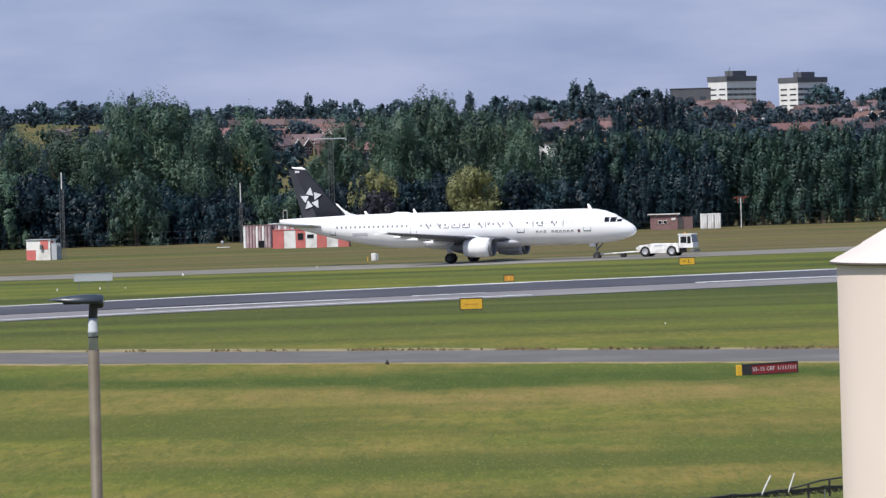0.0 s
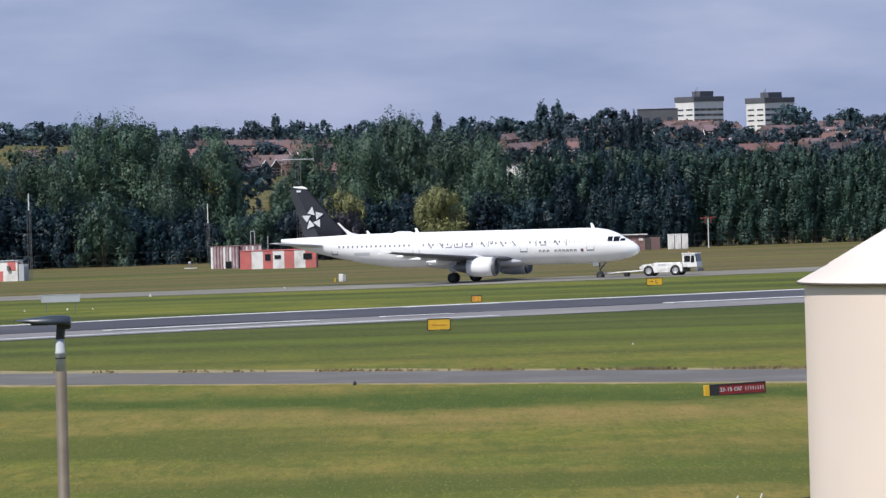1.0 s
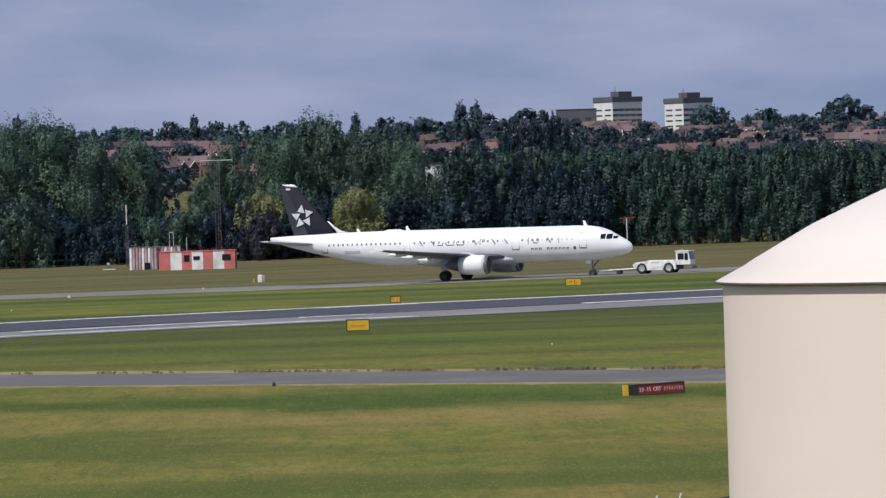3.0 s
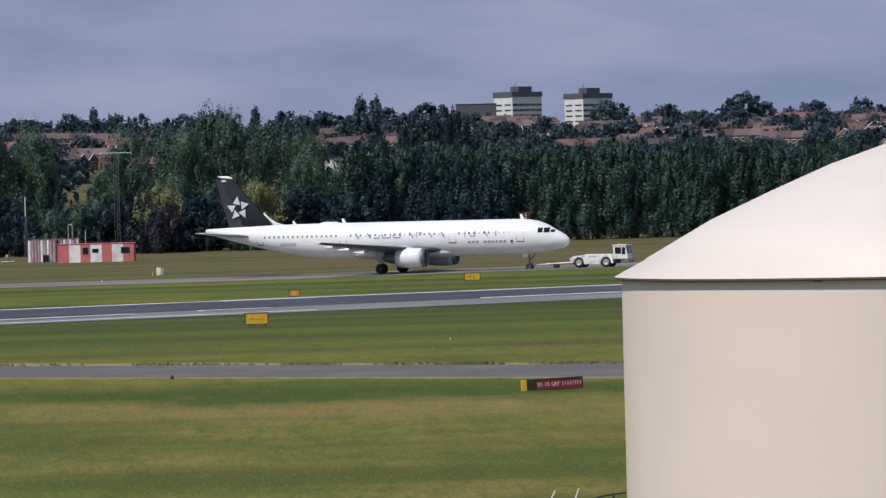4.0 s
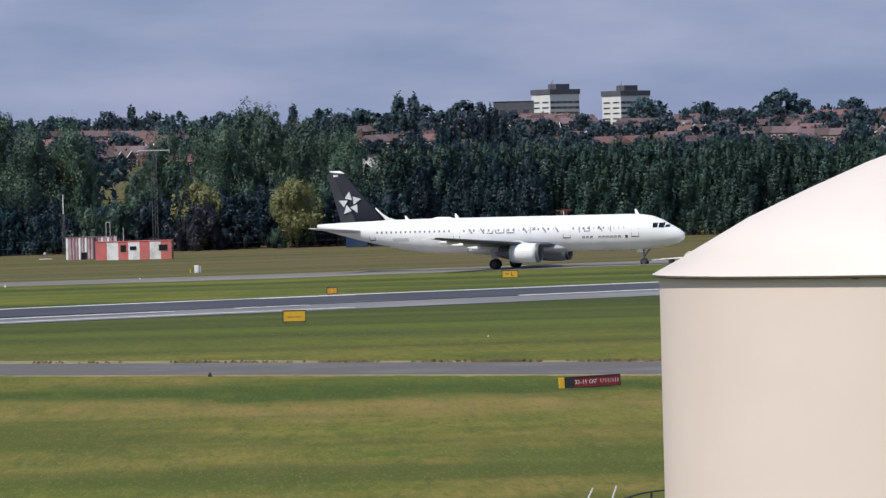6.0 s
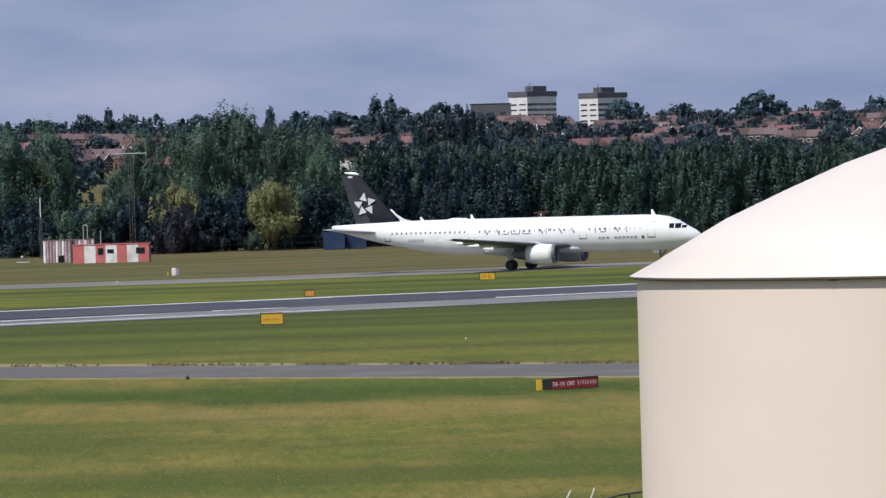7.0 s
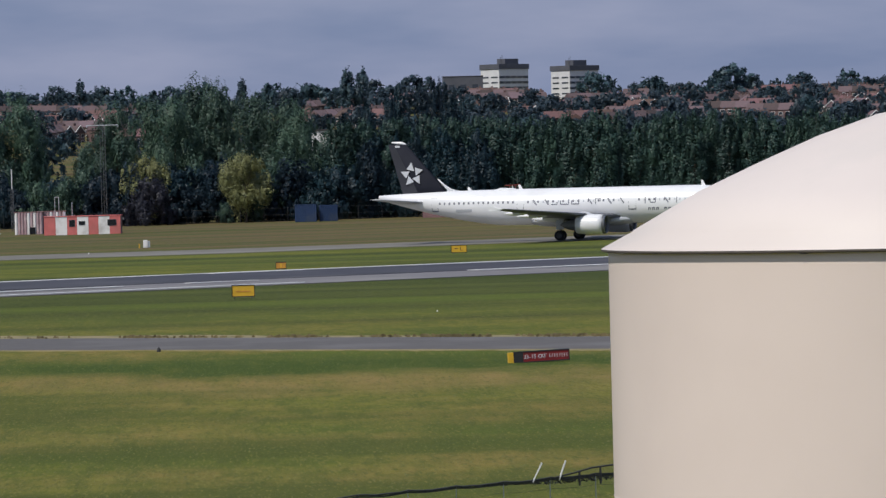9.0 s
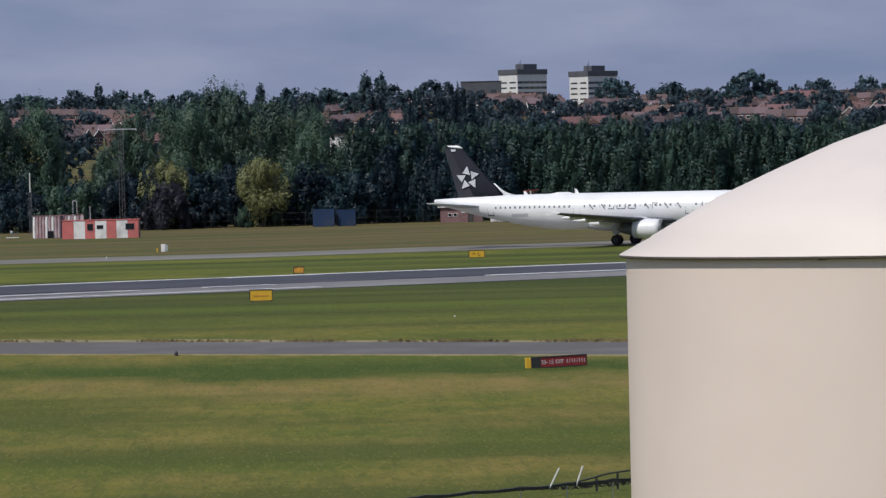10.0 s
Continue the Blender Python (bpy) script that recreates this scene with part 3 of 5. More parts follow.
def build_trees():
    rnd = random.Random(5)
    R = [tree_proto("broadleaf_tree", "round", 20, 14, "leaf", 26000, 0.21, 10 + i, "tall mid-green broadleaf tree at the airfield edge", 0.06) for i in range(4)]
    C = [tree_proto("poplar_tree", "column", 18, 5.0, "poplar", 8500, 0.20, 30 + i, "dense columnar poplar in a shelter belt", 0.05) for i in range(4)]
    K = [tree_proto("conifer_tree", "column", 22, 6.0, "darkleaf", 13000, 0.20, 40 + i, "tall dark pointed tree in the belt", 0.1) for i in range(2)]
    # understorey shrubs: their shade is put into the leaf colour
    S = [tree_proto("shrub", "shrub", 7, 9, "darkleaf", 7000, 0.22, 50 + i, "dense shrub under the trees, shade put into its dark leaf colour", 0.02) for i in range(3)]
    W = [tree_proto("willow_shrub", "shrub", 9, 9, "leaf", 8000, 0.21, 55 + i, "grey-green tall shrub below taller trees", 0.02) for i in range(2)]
    Y = tree_proto("yellow_tree", "round", 10.5, 9.5, "yellowleaf", 12000, 0.18, 60, "rounded yellow-green tree at the airfield edge", 0.32)
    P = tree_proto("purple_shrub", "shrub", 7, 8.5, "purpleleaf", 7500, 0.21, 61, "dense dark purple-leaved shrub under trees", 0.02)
    F = [tree_proto("hill_tree", "round", 13, 13, "farleaf", 1150, 0.86, 70 + i, "dark broadleaf tree on the far hill, blue haze in its leaf colour", 0.05) for i in range(4)]
    FC = [tree_proto("hill_poplar", "column", 18, 5.5, "farleaf", 2400, 0.46, 80 + i, "slim dark poplar on the far hill, blue haze in its leaf colour", 0.05) for i in range(2)]
    protos = R + C + K + S + W + [Y, P] + F + FC

    left = [(-73.8, 880, 19.5), (-68.5, 895, 20.5), (-62.7, 890, 18.6), (-57.8, 900, 24.1), (-52.3, 905, 25.2), (-46.9, 910, 23.9), (-40.4, 885, 21.7), (-35.3, 890, 21.8), (-31.1, 890, 12.3), (-84, 885, 20), (-95, 890, 21)]
    mid = [(-21.5, 900, 14.0), (-17.3, 905, 20.5), (-12.3, 915, 21.7), (-7.0, 905, 21.8), (-3.3, 920, 23.9), (1.0, 915, 23.5), (6.5, 910, 22.0), (12.0, 905, 20.7), (15.7, 890, 18.8)]
    for i, (x, y, z) in enumerate(left + mid):
        plant(R[i % 4], x, y, z * 0.985 - G(x, y), rnd.uniform(0.7, 0.95), rnd.uniform(0, 360), group="trees at the airfield edge")
    for i, (x, y, z) in enumerate([(23.0, 900, 19.4), (27.2, 905, 20.8), (31.1, 900, 22.2), (33.3, 905, 23.5), (37.1, 900, 23.5), (39.4, 905, 24.5), (42.1, 900, 22.9), (44.5, 905, 20.9), (-4.7, 930, 24.1)]):
        plant(K[i % 2], x, y, z * 0.96 - G(x, y), rnd.uniform(0.75, 1.0), rnd.uniform(0, 360), group="tall dark trees in the belt")
    # the shelter belt of poplars, two ranks deep
    x, i = 20.0, 0
    while x < 125:
        for rank in (0, 1):
            xx, yy = x + rnd.uniform(-0.8, 0.8) + rank * 1.3, 872 + rank * 7 + rnd.uniform(-1.5, 1.5)
            top = 16.6 - 0.02 * max(0, x - 90) + rnd.uniform(-1.3, 0.9)
            plant(C[i % 4], xx, yy, top - G(xx, yy), rnd.uniform(0.9, 1.35), rnd.uniform(0, 360), group="poplars of the shelter belt")
            i += 1
        x += rnd.uniform(2.0, 3.0)
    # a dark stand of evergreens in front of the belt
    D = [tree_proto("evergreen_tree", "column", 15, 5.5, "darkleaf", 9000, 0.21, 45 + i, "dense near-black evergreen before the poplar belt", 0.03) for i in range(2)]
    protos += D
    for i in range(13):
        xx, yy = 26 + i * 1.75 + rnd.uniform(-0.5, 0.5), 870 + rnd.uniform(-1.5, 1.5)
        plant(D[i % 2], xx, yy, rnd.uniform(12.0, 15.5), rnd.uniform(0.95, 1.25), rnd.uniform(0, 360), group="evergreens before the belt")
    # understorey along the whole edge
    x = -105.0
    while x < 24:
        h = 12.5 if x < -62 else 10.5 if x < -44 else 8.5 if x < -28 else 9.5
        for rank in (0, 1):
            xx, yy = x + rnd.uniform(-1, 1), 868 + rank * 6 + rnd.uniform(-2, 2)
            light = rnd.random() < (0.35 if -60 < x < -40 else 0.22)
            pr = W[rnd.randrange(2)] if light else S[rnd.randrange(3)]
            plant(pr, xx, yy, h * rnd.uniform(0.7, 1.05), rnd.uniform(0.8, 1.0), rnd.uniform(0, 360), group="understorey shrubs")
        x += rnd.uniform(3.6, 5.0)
    plant(Y, 5.0, 860, 10.9, 1.0, 40)
    plant(Y, -12.0, 866, 10.9, 0.95, 200)
    plant(P, -11.5, 858, 7.6, 1.0, 20)
    plant(W[0], 1.5, 857, 3.6, 0.9, 20, label="small round grey-green shrub before the trees")
    for x, y, h in ((19.2, 889, 13.4), (22.8, 886, 13.0), (25.0, 890, 13.6)):
        plant(W[0], x, y, h, 0.75, rnd.uniform(0, 360), group="understorey shrubs")
    plant(W[1], -52.6, 862, 12.5, 0.9, 70)
    # wooded hill with single trees on the skyline
    sky1 = [(-192.7, 2450, 52.6, 1), (-181.9, 2450, 47.6, 0), (-207.9, 2450, 45.6, 0), (-146.6, 2400, 54.8, 1), (-97.8, 2500, 47.4, 0), (-76.8, 2500, 50.2, 0), (-65.5, 2500, 54.1, 1), (-53.4, 2450, 48.2, 0), (-43.3, 2500, 48.7, 0), (-28.0, 2500, 46.9, 0), (-17.8, 2450, 48.6, 0), (-4.2, 2500, 49.1, 0), (13.7, 2450, 51.9, 1), (27.8, 2500, 49.0, 0)]
    sky2 = [(43.7, 2450, 48.3, 0), (49.1, 2450, 46.0, 0), (55.7, 2100, 49.6, 1), (61.5, 2100, 49.0, 1), (100.5, 2500, 51.8, 0), (173.2, 2300, 46.3, 0), (179.9, 2320, 45.2, 0), (208.8, 2400, 46.3, 0), (216.3, 2500, 47.7, 0), (236.1, 2300, 48.0, 0), (231.5, 2320, 45.4, 0), (245.8, 2320, 44.5, 0), (291.6, 2500, 48.6, 0), (314.7, 2500, 48.0, 0)]
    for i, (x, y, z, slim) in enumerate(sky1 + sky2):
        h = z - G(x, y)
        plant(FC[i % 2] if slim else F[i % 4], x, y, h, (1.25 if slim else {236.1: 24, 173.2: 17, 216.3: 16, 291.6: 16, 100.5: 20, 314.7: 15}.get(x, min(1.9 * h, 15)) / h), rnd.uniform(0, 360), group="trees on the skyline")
    for x, h in ((46.5, 16.5), (49.5, 17.5), (53, 15.5)):
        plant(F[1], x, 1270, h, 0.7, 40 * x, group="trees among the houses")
    wood = []
    for i in range(700):
        y = rnd.uniform(1150, 2600)
        a = rnd.uniform(-0.105, 0.15) if i < 330 else rnd.uniform(0.045, 0.15)
        right = a > 0.045
        if (-0.040 < a < -0.020 or 0.016 < a < 0.028) and 1800 < y < 2280 and rnd.random() < 0.6:
            continue
        if 0.048 < a < 0.082 and y > 2150:
            continue
        h, spread, turn = rnd.uniform(6.5, 12) * (0.8 if right else 1.0), rnd.uniform(0.9, 1.5), rnd.uniform(0, 360)
        if i % 4 == 0:
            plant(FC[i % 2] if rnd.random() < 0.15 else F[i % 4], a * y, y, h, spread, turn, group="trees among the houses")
        else:
            wood.append((i % 4, a * y, y, h, spread, turn))
    crowns = [np.array([v.co[:] for v in f.children[1].data.vertices]) if f.children[1].name.startswith("crown") else np.array([v.co[:] for v in f.children[0].data.vertices]) for f in F]
    vs = []
    for k, x, y, h, spread, turn in wood:
        s, c, q = h / 13, math.cos(radians(turn)), math.sin(radians(turn))
        v = crowns[k]
        vs.append(np.stack([x + (v[:, 0] * c - v[:, 1] * q) * s * spread, y + (v[:, 0] * q + v[:, 1] * c) * s * spread, G(x, y) + v[:, 2] * s], 1))
    v = np.concatenate(vs)
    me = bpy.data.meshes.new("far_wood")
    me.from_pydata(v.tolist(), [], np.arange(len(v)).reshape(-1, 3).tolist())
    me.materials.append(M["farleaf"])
    tagged(new("far_wood", me), "many dark broadleaf trees among the houses on the hill, blue haze in their leaf colour", "trees", kind="stuff")
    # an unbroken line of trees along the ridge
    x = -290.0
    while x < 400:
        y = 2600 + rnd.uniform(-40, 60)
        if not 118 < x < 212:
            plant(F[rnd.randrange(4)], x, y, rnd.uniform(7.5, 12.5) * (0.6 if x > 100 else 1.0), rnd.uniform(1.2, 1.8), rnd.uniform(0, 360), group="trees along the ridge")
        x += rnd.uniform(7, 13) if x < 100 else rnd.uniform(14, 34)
    # the first of each kind stands in the wood behind
    for i, ob in enumerate(protos):
        x, y = -100 - 9 * i, 930 + (i % 3) * 12
        ob.matrix_basis = pose(x, y, G(x, y) - 0.1, 0, 0, 30 * i)


build_trees()


# ---- houses and tower blocks on the hill ----
def house_proto(name, wall, w, d, h, gable_front, label, tiles="tiles"):
    ob = thing(name, Matrix(), label, "house")
    part("wall", boxed(0, 0, h / 2, w, d, h), wall, ob)
    bm = bmesh.new()
    o, rh = 0.3, 2.6
    if gable_front:
        a = [(-w / 2 - o, -d / 2 - o, h), (w / 2 + o, -d / 2 - o, h), (0, -d / 2 - o, h + rh)]
        b = [(x, d / 2 + o, z) for x, _, z in a]
    else:
        a = [(-w / 2 - o, -d / 2 - o, h), (-w / 2 - o, d / 2 + o, h), (-w / 2 - o, 0, h + rh)]
        b = [(w / 2 + o, y, z) for _, y, z in a]
    roof = part("roof", loft(bm, [a, b]), tiles, ob)
    bm = bmesh.new()
    box(bm, w * 0.32, 0.4, h + rh - 0.2, 0.9, 0.6, 2.2, 0.05)
    part("chimney", bm, "brick", roof)
    if gable_front:
        bm = bmesh.new()
        for s in (-1, 1):
            rod(bm, (s * (w / 2 + o), -d / 2 - o - 0.06, h), (0, -d / 2 - o - 0.06, h + rh), 0.16, seg=6)
        part("bargeboard", bm, "trim", roof)
    for x in (-w * 0.25, w * 0.25):
        for z in (1.2, 3.5):
            win = part("window", boxed(x, -d / 2 - 0.01, z, 1.7, 0.10, 1.25), "trim", ob)
            part("pane", boxed(x, -d / 2 - 0.05, z, 1.45, 0.08, 1.0), "glass", win)
    return ob


def build_houses():
    rnd = random.Random(11)
    P = [house_proto("terraced_house", "brick", 5.6, 7, 4.8, False, "red-brick house with a clay tile roof on the hill"),
         house_proto("semi_detached_house", "render", 6.4, 7, 4.6, False, "pale rendered house with a brown tile roof"),
         house_proto("gabled_house", "brick", 5.6, 7, 4.6, True, "red-brick house with a white-trimmed front gable"),
         house_proto("brick_house", "brick", 6.6, 7, 4.8, True, "red-brick house with a bright red tile roof", "redtiles"),
         house_proto("brick_house", "brick", 5.6, 7, 4.8, False, "red-brick terraced house with an orange-red tile roof", "redtiles")]
    # short terraces, each with its own turn
    for y in range(1780, 2650, 74):
        x = -0.062 * y
        while x < 0.15 * y:
            a = x / y
            open_ = -0.042 < a < -0.017 or 0.015 < a < 0.029 or a > 0.048
            if not open_ or (0.05 < a < 0.085 and y > 2350) or (a < 0.03 and y > 2300) or rnd.random() < 0.5:
                x += 12
                continue
            turn, n = rnd.choice((0, 12, -14, 25, -32, 50, -60, 80, 95)) + rnd.uniform(-4, 4), rnd.randrange(2, 9)
            kind = P[2] if rnd.random() < 0.14 else P[1] if rnd.random() < 0.15 else P[3] if rnd.random() < 0.2 else P[4] if rnd.random() < 0.3 else P[0]
            if kind in (P[2], P[3]):
                n = 1 + (n > 2)
            wide = {P[2]: 6.0, P[3]: 7.3, P[1]: 6.5}.get(kind, 5.65)
            c, s, y0 = math.cos(radians(turn)), math.sin(radians(turn)), y + rnd.uniform(-30, 30)
            sink = rnd.uniform(0, 1.4)
            for k in range(n):
                hx, hy = x + c * wide * k, y0 + s * wide * k
                copy_thing(kind, pose(hx, hy, G(hx, hy) - 0.3 - sink, 0, 0, turn))["group"] = "houses on the hill"
            x += abs(c) * wide * n + rnd.uniform(4, 12)
    for i, ob in enumerate(P):
        x, y = -150 + 16 * i, 2010
        ob.matrix_basis = pose(x, y, G(x, y) - 0.3, 0, 0, 0)


def tower_block(x, y, top, turn, plant_room, label):
    ob = thing("tower_block", pose(x, y, G(x, y), 0, 0, turn), label, "tower block", "tower blocks on the hill")
    h = top - G(x, y)
    w, d, fl = 20.6, 13.8, 2.75
    part("wall", boxed(0, 0, (h - 2) / 2, w, d, h - 2), "tower", ob)
    part("roof", boxed(0, 0, h - 1.2, w + 0.8, d + 0.8, 2.6, 0.1), "towerdark", ob)
    part("plant_room", boxed(plant_room, 0, h + 1.4, 9.5, 6, 3.0, 0.1), "towerdark", ob)
    part("aerial", rods([((plant_room - 5, 0, h), (plant_room - 5, 0, h + 4)), ((plant_room - 3, 1, h), (plant_room - 3, 1, h + 5))], 0.12), "towerdark", ob)
    for i in range(int((h - 3) / fl)):
        z = 1.6 + i * fl
        for s, n in ((-1, 5),):
            for k in range(n):
                xx = -w / 2 + (k + 0.5) * w / n
                part("window", boxed(xx, s * d / 2, z, 3.75, 0.24, 1.2), "glass", ob)
        for yy in (-3.4, 3.4):
            part("window", boxed(-w / 2, yy, z, 0.24, 4.6, 0.75), "glass", ob)
    return ob


build_houses()
tower_block(149.6, 2600, 57.2, 40, 2.5, "white panelled tower block with dark roof storey and aerials")
tower_block(185.8, 2600, 55.6, 40, 1.0, "white panelled tower block with dark flat roof")


def flat_block(x, y, w, d, h, z0, label):
    ob = thing("flat_roofed_building", pose(x, y, z0), label, "building")
    part("wall", boxed(0, 0, h / 2, w, d, h), "hutwhite" if z0 < 20 else "towerdark", ob)
    part("roof", boxed(0, 0, h + 0.15, w + 0.5, d + 0.5, 0.3, 0.05), "felt", ob)
    for k in range(3):
        part("window", boxed(-w * 0.3 + k * w * 0.3, -d / 2, h * 0.55, w * 0.14, 0.1, h * 0.25), "glass", ob)
    return ob


flat_block(21.6, 1010, 4.4, 5, 16.0, G(21.6, 1010), "white flat-roofed building behind the trees")
flat_block(126, 2560, 20, 12, 12.5, G(126, 2560) , "low dark block beside the tower blocks")


# ---- the airliner ----
HEAD = -20.5           # heading: towards +x and a little towards the camera
NOSE = 21.45           # nose ahead of the main gear
ZC = 3.86              # height of the cabin's axis


def fus(a):
    """Half width, half height and axis height of the body at a metres behind the nose."""
    if a < 6.5:
        top = np.interp(a, (0, 0.1, 0.27, 0.7, 1.2, 1.8, 2.6, 3.7, 4.9, 6.5), (-0.53, -0.25, -0.05, 0.27, 0.55, 0.88, 1.38, 1.80, 2.0, 2.07))
        low = np.interp(a, (0, 0.1, 0.27, 0.7, 1.4, 2.5, 3.8, 5.2, 6.5), (-0.57, -0.85, -1.07, -1.30, -1.52, -1.77, -1.95, -2.05, -2.07))
        wide = np.interp(a, (0, 0.1, 0.27, 0.7, 1.4, 2.5, 3.8, 5.2, 6.5), (0.02, 0.30, 0.50, 0.84, 1.16, 1.53, 1.79, 1.93, 1.975))
        return float(wide), float(top - low) / 2, ZC + float(top + low) / 2
    if a > 28.5:
        u = (a - 28.5) / 16.0
        k = 1 - 0.90 * u ** 1.55
        rz = 2.07 * k
        return 1.975 * k, rz, ZC + 2.07 - 0.42 * u ** 2 - rz
    return 1.975, 2.07, ZC


def skin(a, th, out=0.0):
    ry, rz, zc = fus(a)
    return Vector((NOSE - a, -(ry + out) * math.cos(th), zc + (rz + out) * math.sin(th)))


def patch(bm, a0, a1, z0, z1, out=0.015, side=1, seg=2):
    """A patch on the body's side from a0 to a1 behind the nose and between two heights above the cabin's axis."""
    rows = []
    for i in range(seg + 1):
        a = a0 + (a1 - a0) * i / seg
        ry, rz, zc = fus(a)
        row = []
        for z in (z0, (z0 + z1) / 2, z1):
            th = math.asin(max(-1, min(1, (ZC + z - zc) / rz)))
            p = skin(a, th, out)
            row.append((p.x, p.y * side, p.z))
        rows.append(row)
    return loft(bm, rows, close=False)


def patches(*list_, out=0.015, side=1):
    bm = bmesh.new()
    for q in list_:
        patch(bm, *q, out=out, side=side)
    return bm


def foil(root, tip, thick_r, thick_t, n=12):
    """A tapered surface between two chords: (leading point, trailing point) at root and tip; thickness along z unless upright."""
    rings = []
    for (le, te), th in ((root, thick_r), (tip, thick_t)):
        le, te = Vector(le), Vector(te)
        ring = []
        for i in range(n):
            u = i / n * 2 * math.pi
            x = 0.5 - 0.5 * math.cos(u)
            y = math.sin(u) * 0.5 * math.sqrt(max(0.02, 1 - x * 0.92)) * 1.2
            ring.append((le.lerp(te, x), y * th))
        rings.append(ring)
    return rings


def wing_mesh(sections, upright=False):
    """sections: (le, te, thickness)."""
    bm = bmesh.new()
    rings = []
    for le, te, th in sections:
        r, _ = foil((le, te), (le, te), th, th)
        rings.append([p + (Vector((0, y, 0)) if upright else Vector((0, 0, y))) for p, y in r])
    return loft(bm, rings)


def wheel(name, x, y, z, r, w, parent, label="", hubmat="darkrim"):
    bm = lathe(bmesh.new(), [(r * 0.55, -w / 2), (r * 0.9, -w / 2), (r, -w * 0.28), (r, w * 0.28), (r * 0.9, w / 2), (r * 0.55, w / 2)], "y", 24)
    ob = part(name, bm, "rubber", parent, label, smooth=True, at=pose(x, y, z))
    ob["r"] = r
    hub = lathe(bmesh.new(), [(0.02, -w * 0.36), (r * 0.2, -w * 0.42), (r * 0.3, -w * 0.3), (r * 0.56, -w * 0.46), (r * 0.56, w * 0.46), (r * 0.3, w * 0.3), (r * 0.2, w * 0.42), (0.02, w * 0.36)], "y", 16)
    for k in range(5):
        u = k * 2 * math.pi / 5
        box(hub, r * 0.42 * math.cos(u), 0, r * 0.42 * math.sin(u), 0.07, w * 0.98, 0.07)
    me = as_mesh("rim", hub, hubmat)
    return ob, me


def build_airliner():
    ob = thing("airliner", Matrix(), "white twin-engined airliner with dark tail and silver star, being towed", "aircraft")
    bm = bmesh.new()
    rings = []
    for a in [0.0, 0.04, 0.1, 0.18, 0.27, 0.45, 0.7, 0.95, 1.2, 1.5, 1.8, 2.2, 2.6, 3.1, 3.7, 4.3, 4.9, 5.6, 6.5] + list(np.linspace(9, 28.5, 8)) + list(np.linspace(29.5, 44.3, 20)):
        rings.append([skin(a, 2 * math.pi * i / 40) for i in range(40)])
    body = part("fuselage", loft(bm, rings), "white", ob, smooth=True)
    part("belly_fairing", loft(bmesh.new(), [[(NOSE - a, k * 2.0 * math.cos(u), 2.25 + k * 0.72 * math.sin(u)) for u in np.linspace(0, 2 * math.pi, 25)[:-1]] for a, k in ((13.2, 0.3), (14.2, 0.75), (16, 1.0), (23, 1.03), (25, 0.8), (26.6, 0.3))]), "belly", ob, smooth=True)
    # cabin windows, doors, lettering as plain bars
    for k in range(52):
        a = 6.6 + k * 0.597
        if 12.6 < a < 14.4 or 26.2 < a < 27.4 or a > 37:
            continue
        titled = 9.0 < a < 26.0
        if titled and k % 5 in (1, 4) or a < 8.8:
            mat, w, z0, z1 = "belly", 0.14, 0.44, 0.66
        else:
            mat, w, z0, z1 = "mark", 0.19, 0.45, 0.70
        for side in (1, -1):
            part("window", patches((a, a + w, z0, z1), out=0.012, side=side), mat, body)
    for a, z0, z1, w in ((4.9, -0.55, 1.25, 0.9), (13.0, -0.55, 1.1, 0.9), (26.3, -0.5, 1.1, 0.8), (36.8, -0.35, 1.25, 0.8)):
        for side in (1, -1):
            t = 0.05
            door = part("door", patches((a, a + t, z0, z0 + 0.5), (a + w - t, a + w, z0, z0 + 0.5), (a, a + 0.02, z0, z1), (a + w - 0.02, a + w, z0, z1), (a, a + w, z1 - 0.02, z1), (a, a + w, z0, z0 + 0.12), side=side), "mark", body, "grey door outline")
    rnd = random.Random(3)
    # large outlined title along the windows, as loose strokes
    a = 8.2
    while a < 25.6:
        if 12.4 < a < 14.3:
            a = 14.4
        w, form = rnd.uniform(0.7, 1.15), rnd.choice("uulvbh")
        z = 0.18
        if form == "u":      # a bowl
            strokes = [(a, a + 0.09, z + 0.1, z + 0.62), (a + 0.05, a + w * 0.9, z, z + 0.10), (a + w * 0.86, a + w * 0.95, z + 0.1, z + 0.45)]
        elif form == "l":    # an upright with a foot
            strokes = [(a, a + w, z, z + 0.09), (a, a + 0.09, z, z + 0.3)]
        elif form == "v":    # a leaning stroke in steps
            strokes = [(a + 0.12 * i, a + 0.12 * i + 0.14, z + 0.16 * i, z + 0.16 * i + 0.18) for i in range(4)]
        elif form == "b":
            strokes = [(a, a + 0.09, z - 0.05, z + 0.75)]
        else:                # an upper bar with short legs
            strokes = [(a, a + w * 0.8, z + 0.62, z + 0.70), (a, a + 0.1, z + 0.3, z + 0.66), (a + w * 0.7, a + w * 0.8, z, z + 0.66)]
        part("title_stroke", patches(*strokes, out=0.02), "mark", body, "grey outline stroke of a title")
        a += w + rnd.uniform(0.15, 0.5)
    for k in range(10):
        if k == 3:
            continue
        a = 11.6 - k * 0.475
        part("lettering", patches((a - 0.30, a - 0.23, -0.62, -0.34), (a - 0.09, a, -0.62, -0.34), (a - 0.25, a - 0.05, -0.44, -0.34), out=0.02), "mark", body, "dark grey block of lettering")
    part("emblem", patches((6.2, 6.5, -0.62, -0.30), out=0.022), "redmark", body, "small dark red emblem")
    part("registration", patches((32.6, 34.6, -0.42, -0.12), out=0.02), "belly", body, "pale grey registration bar")
    part("dark_vent", patches((35.4, 35.8, -1.2, -1.0), out=0.02), "mark", body)
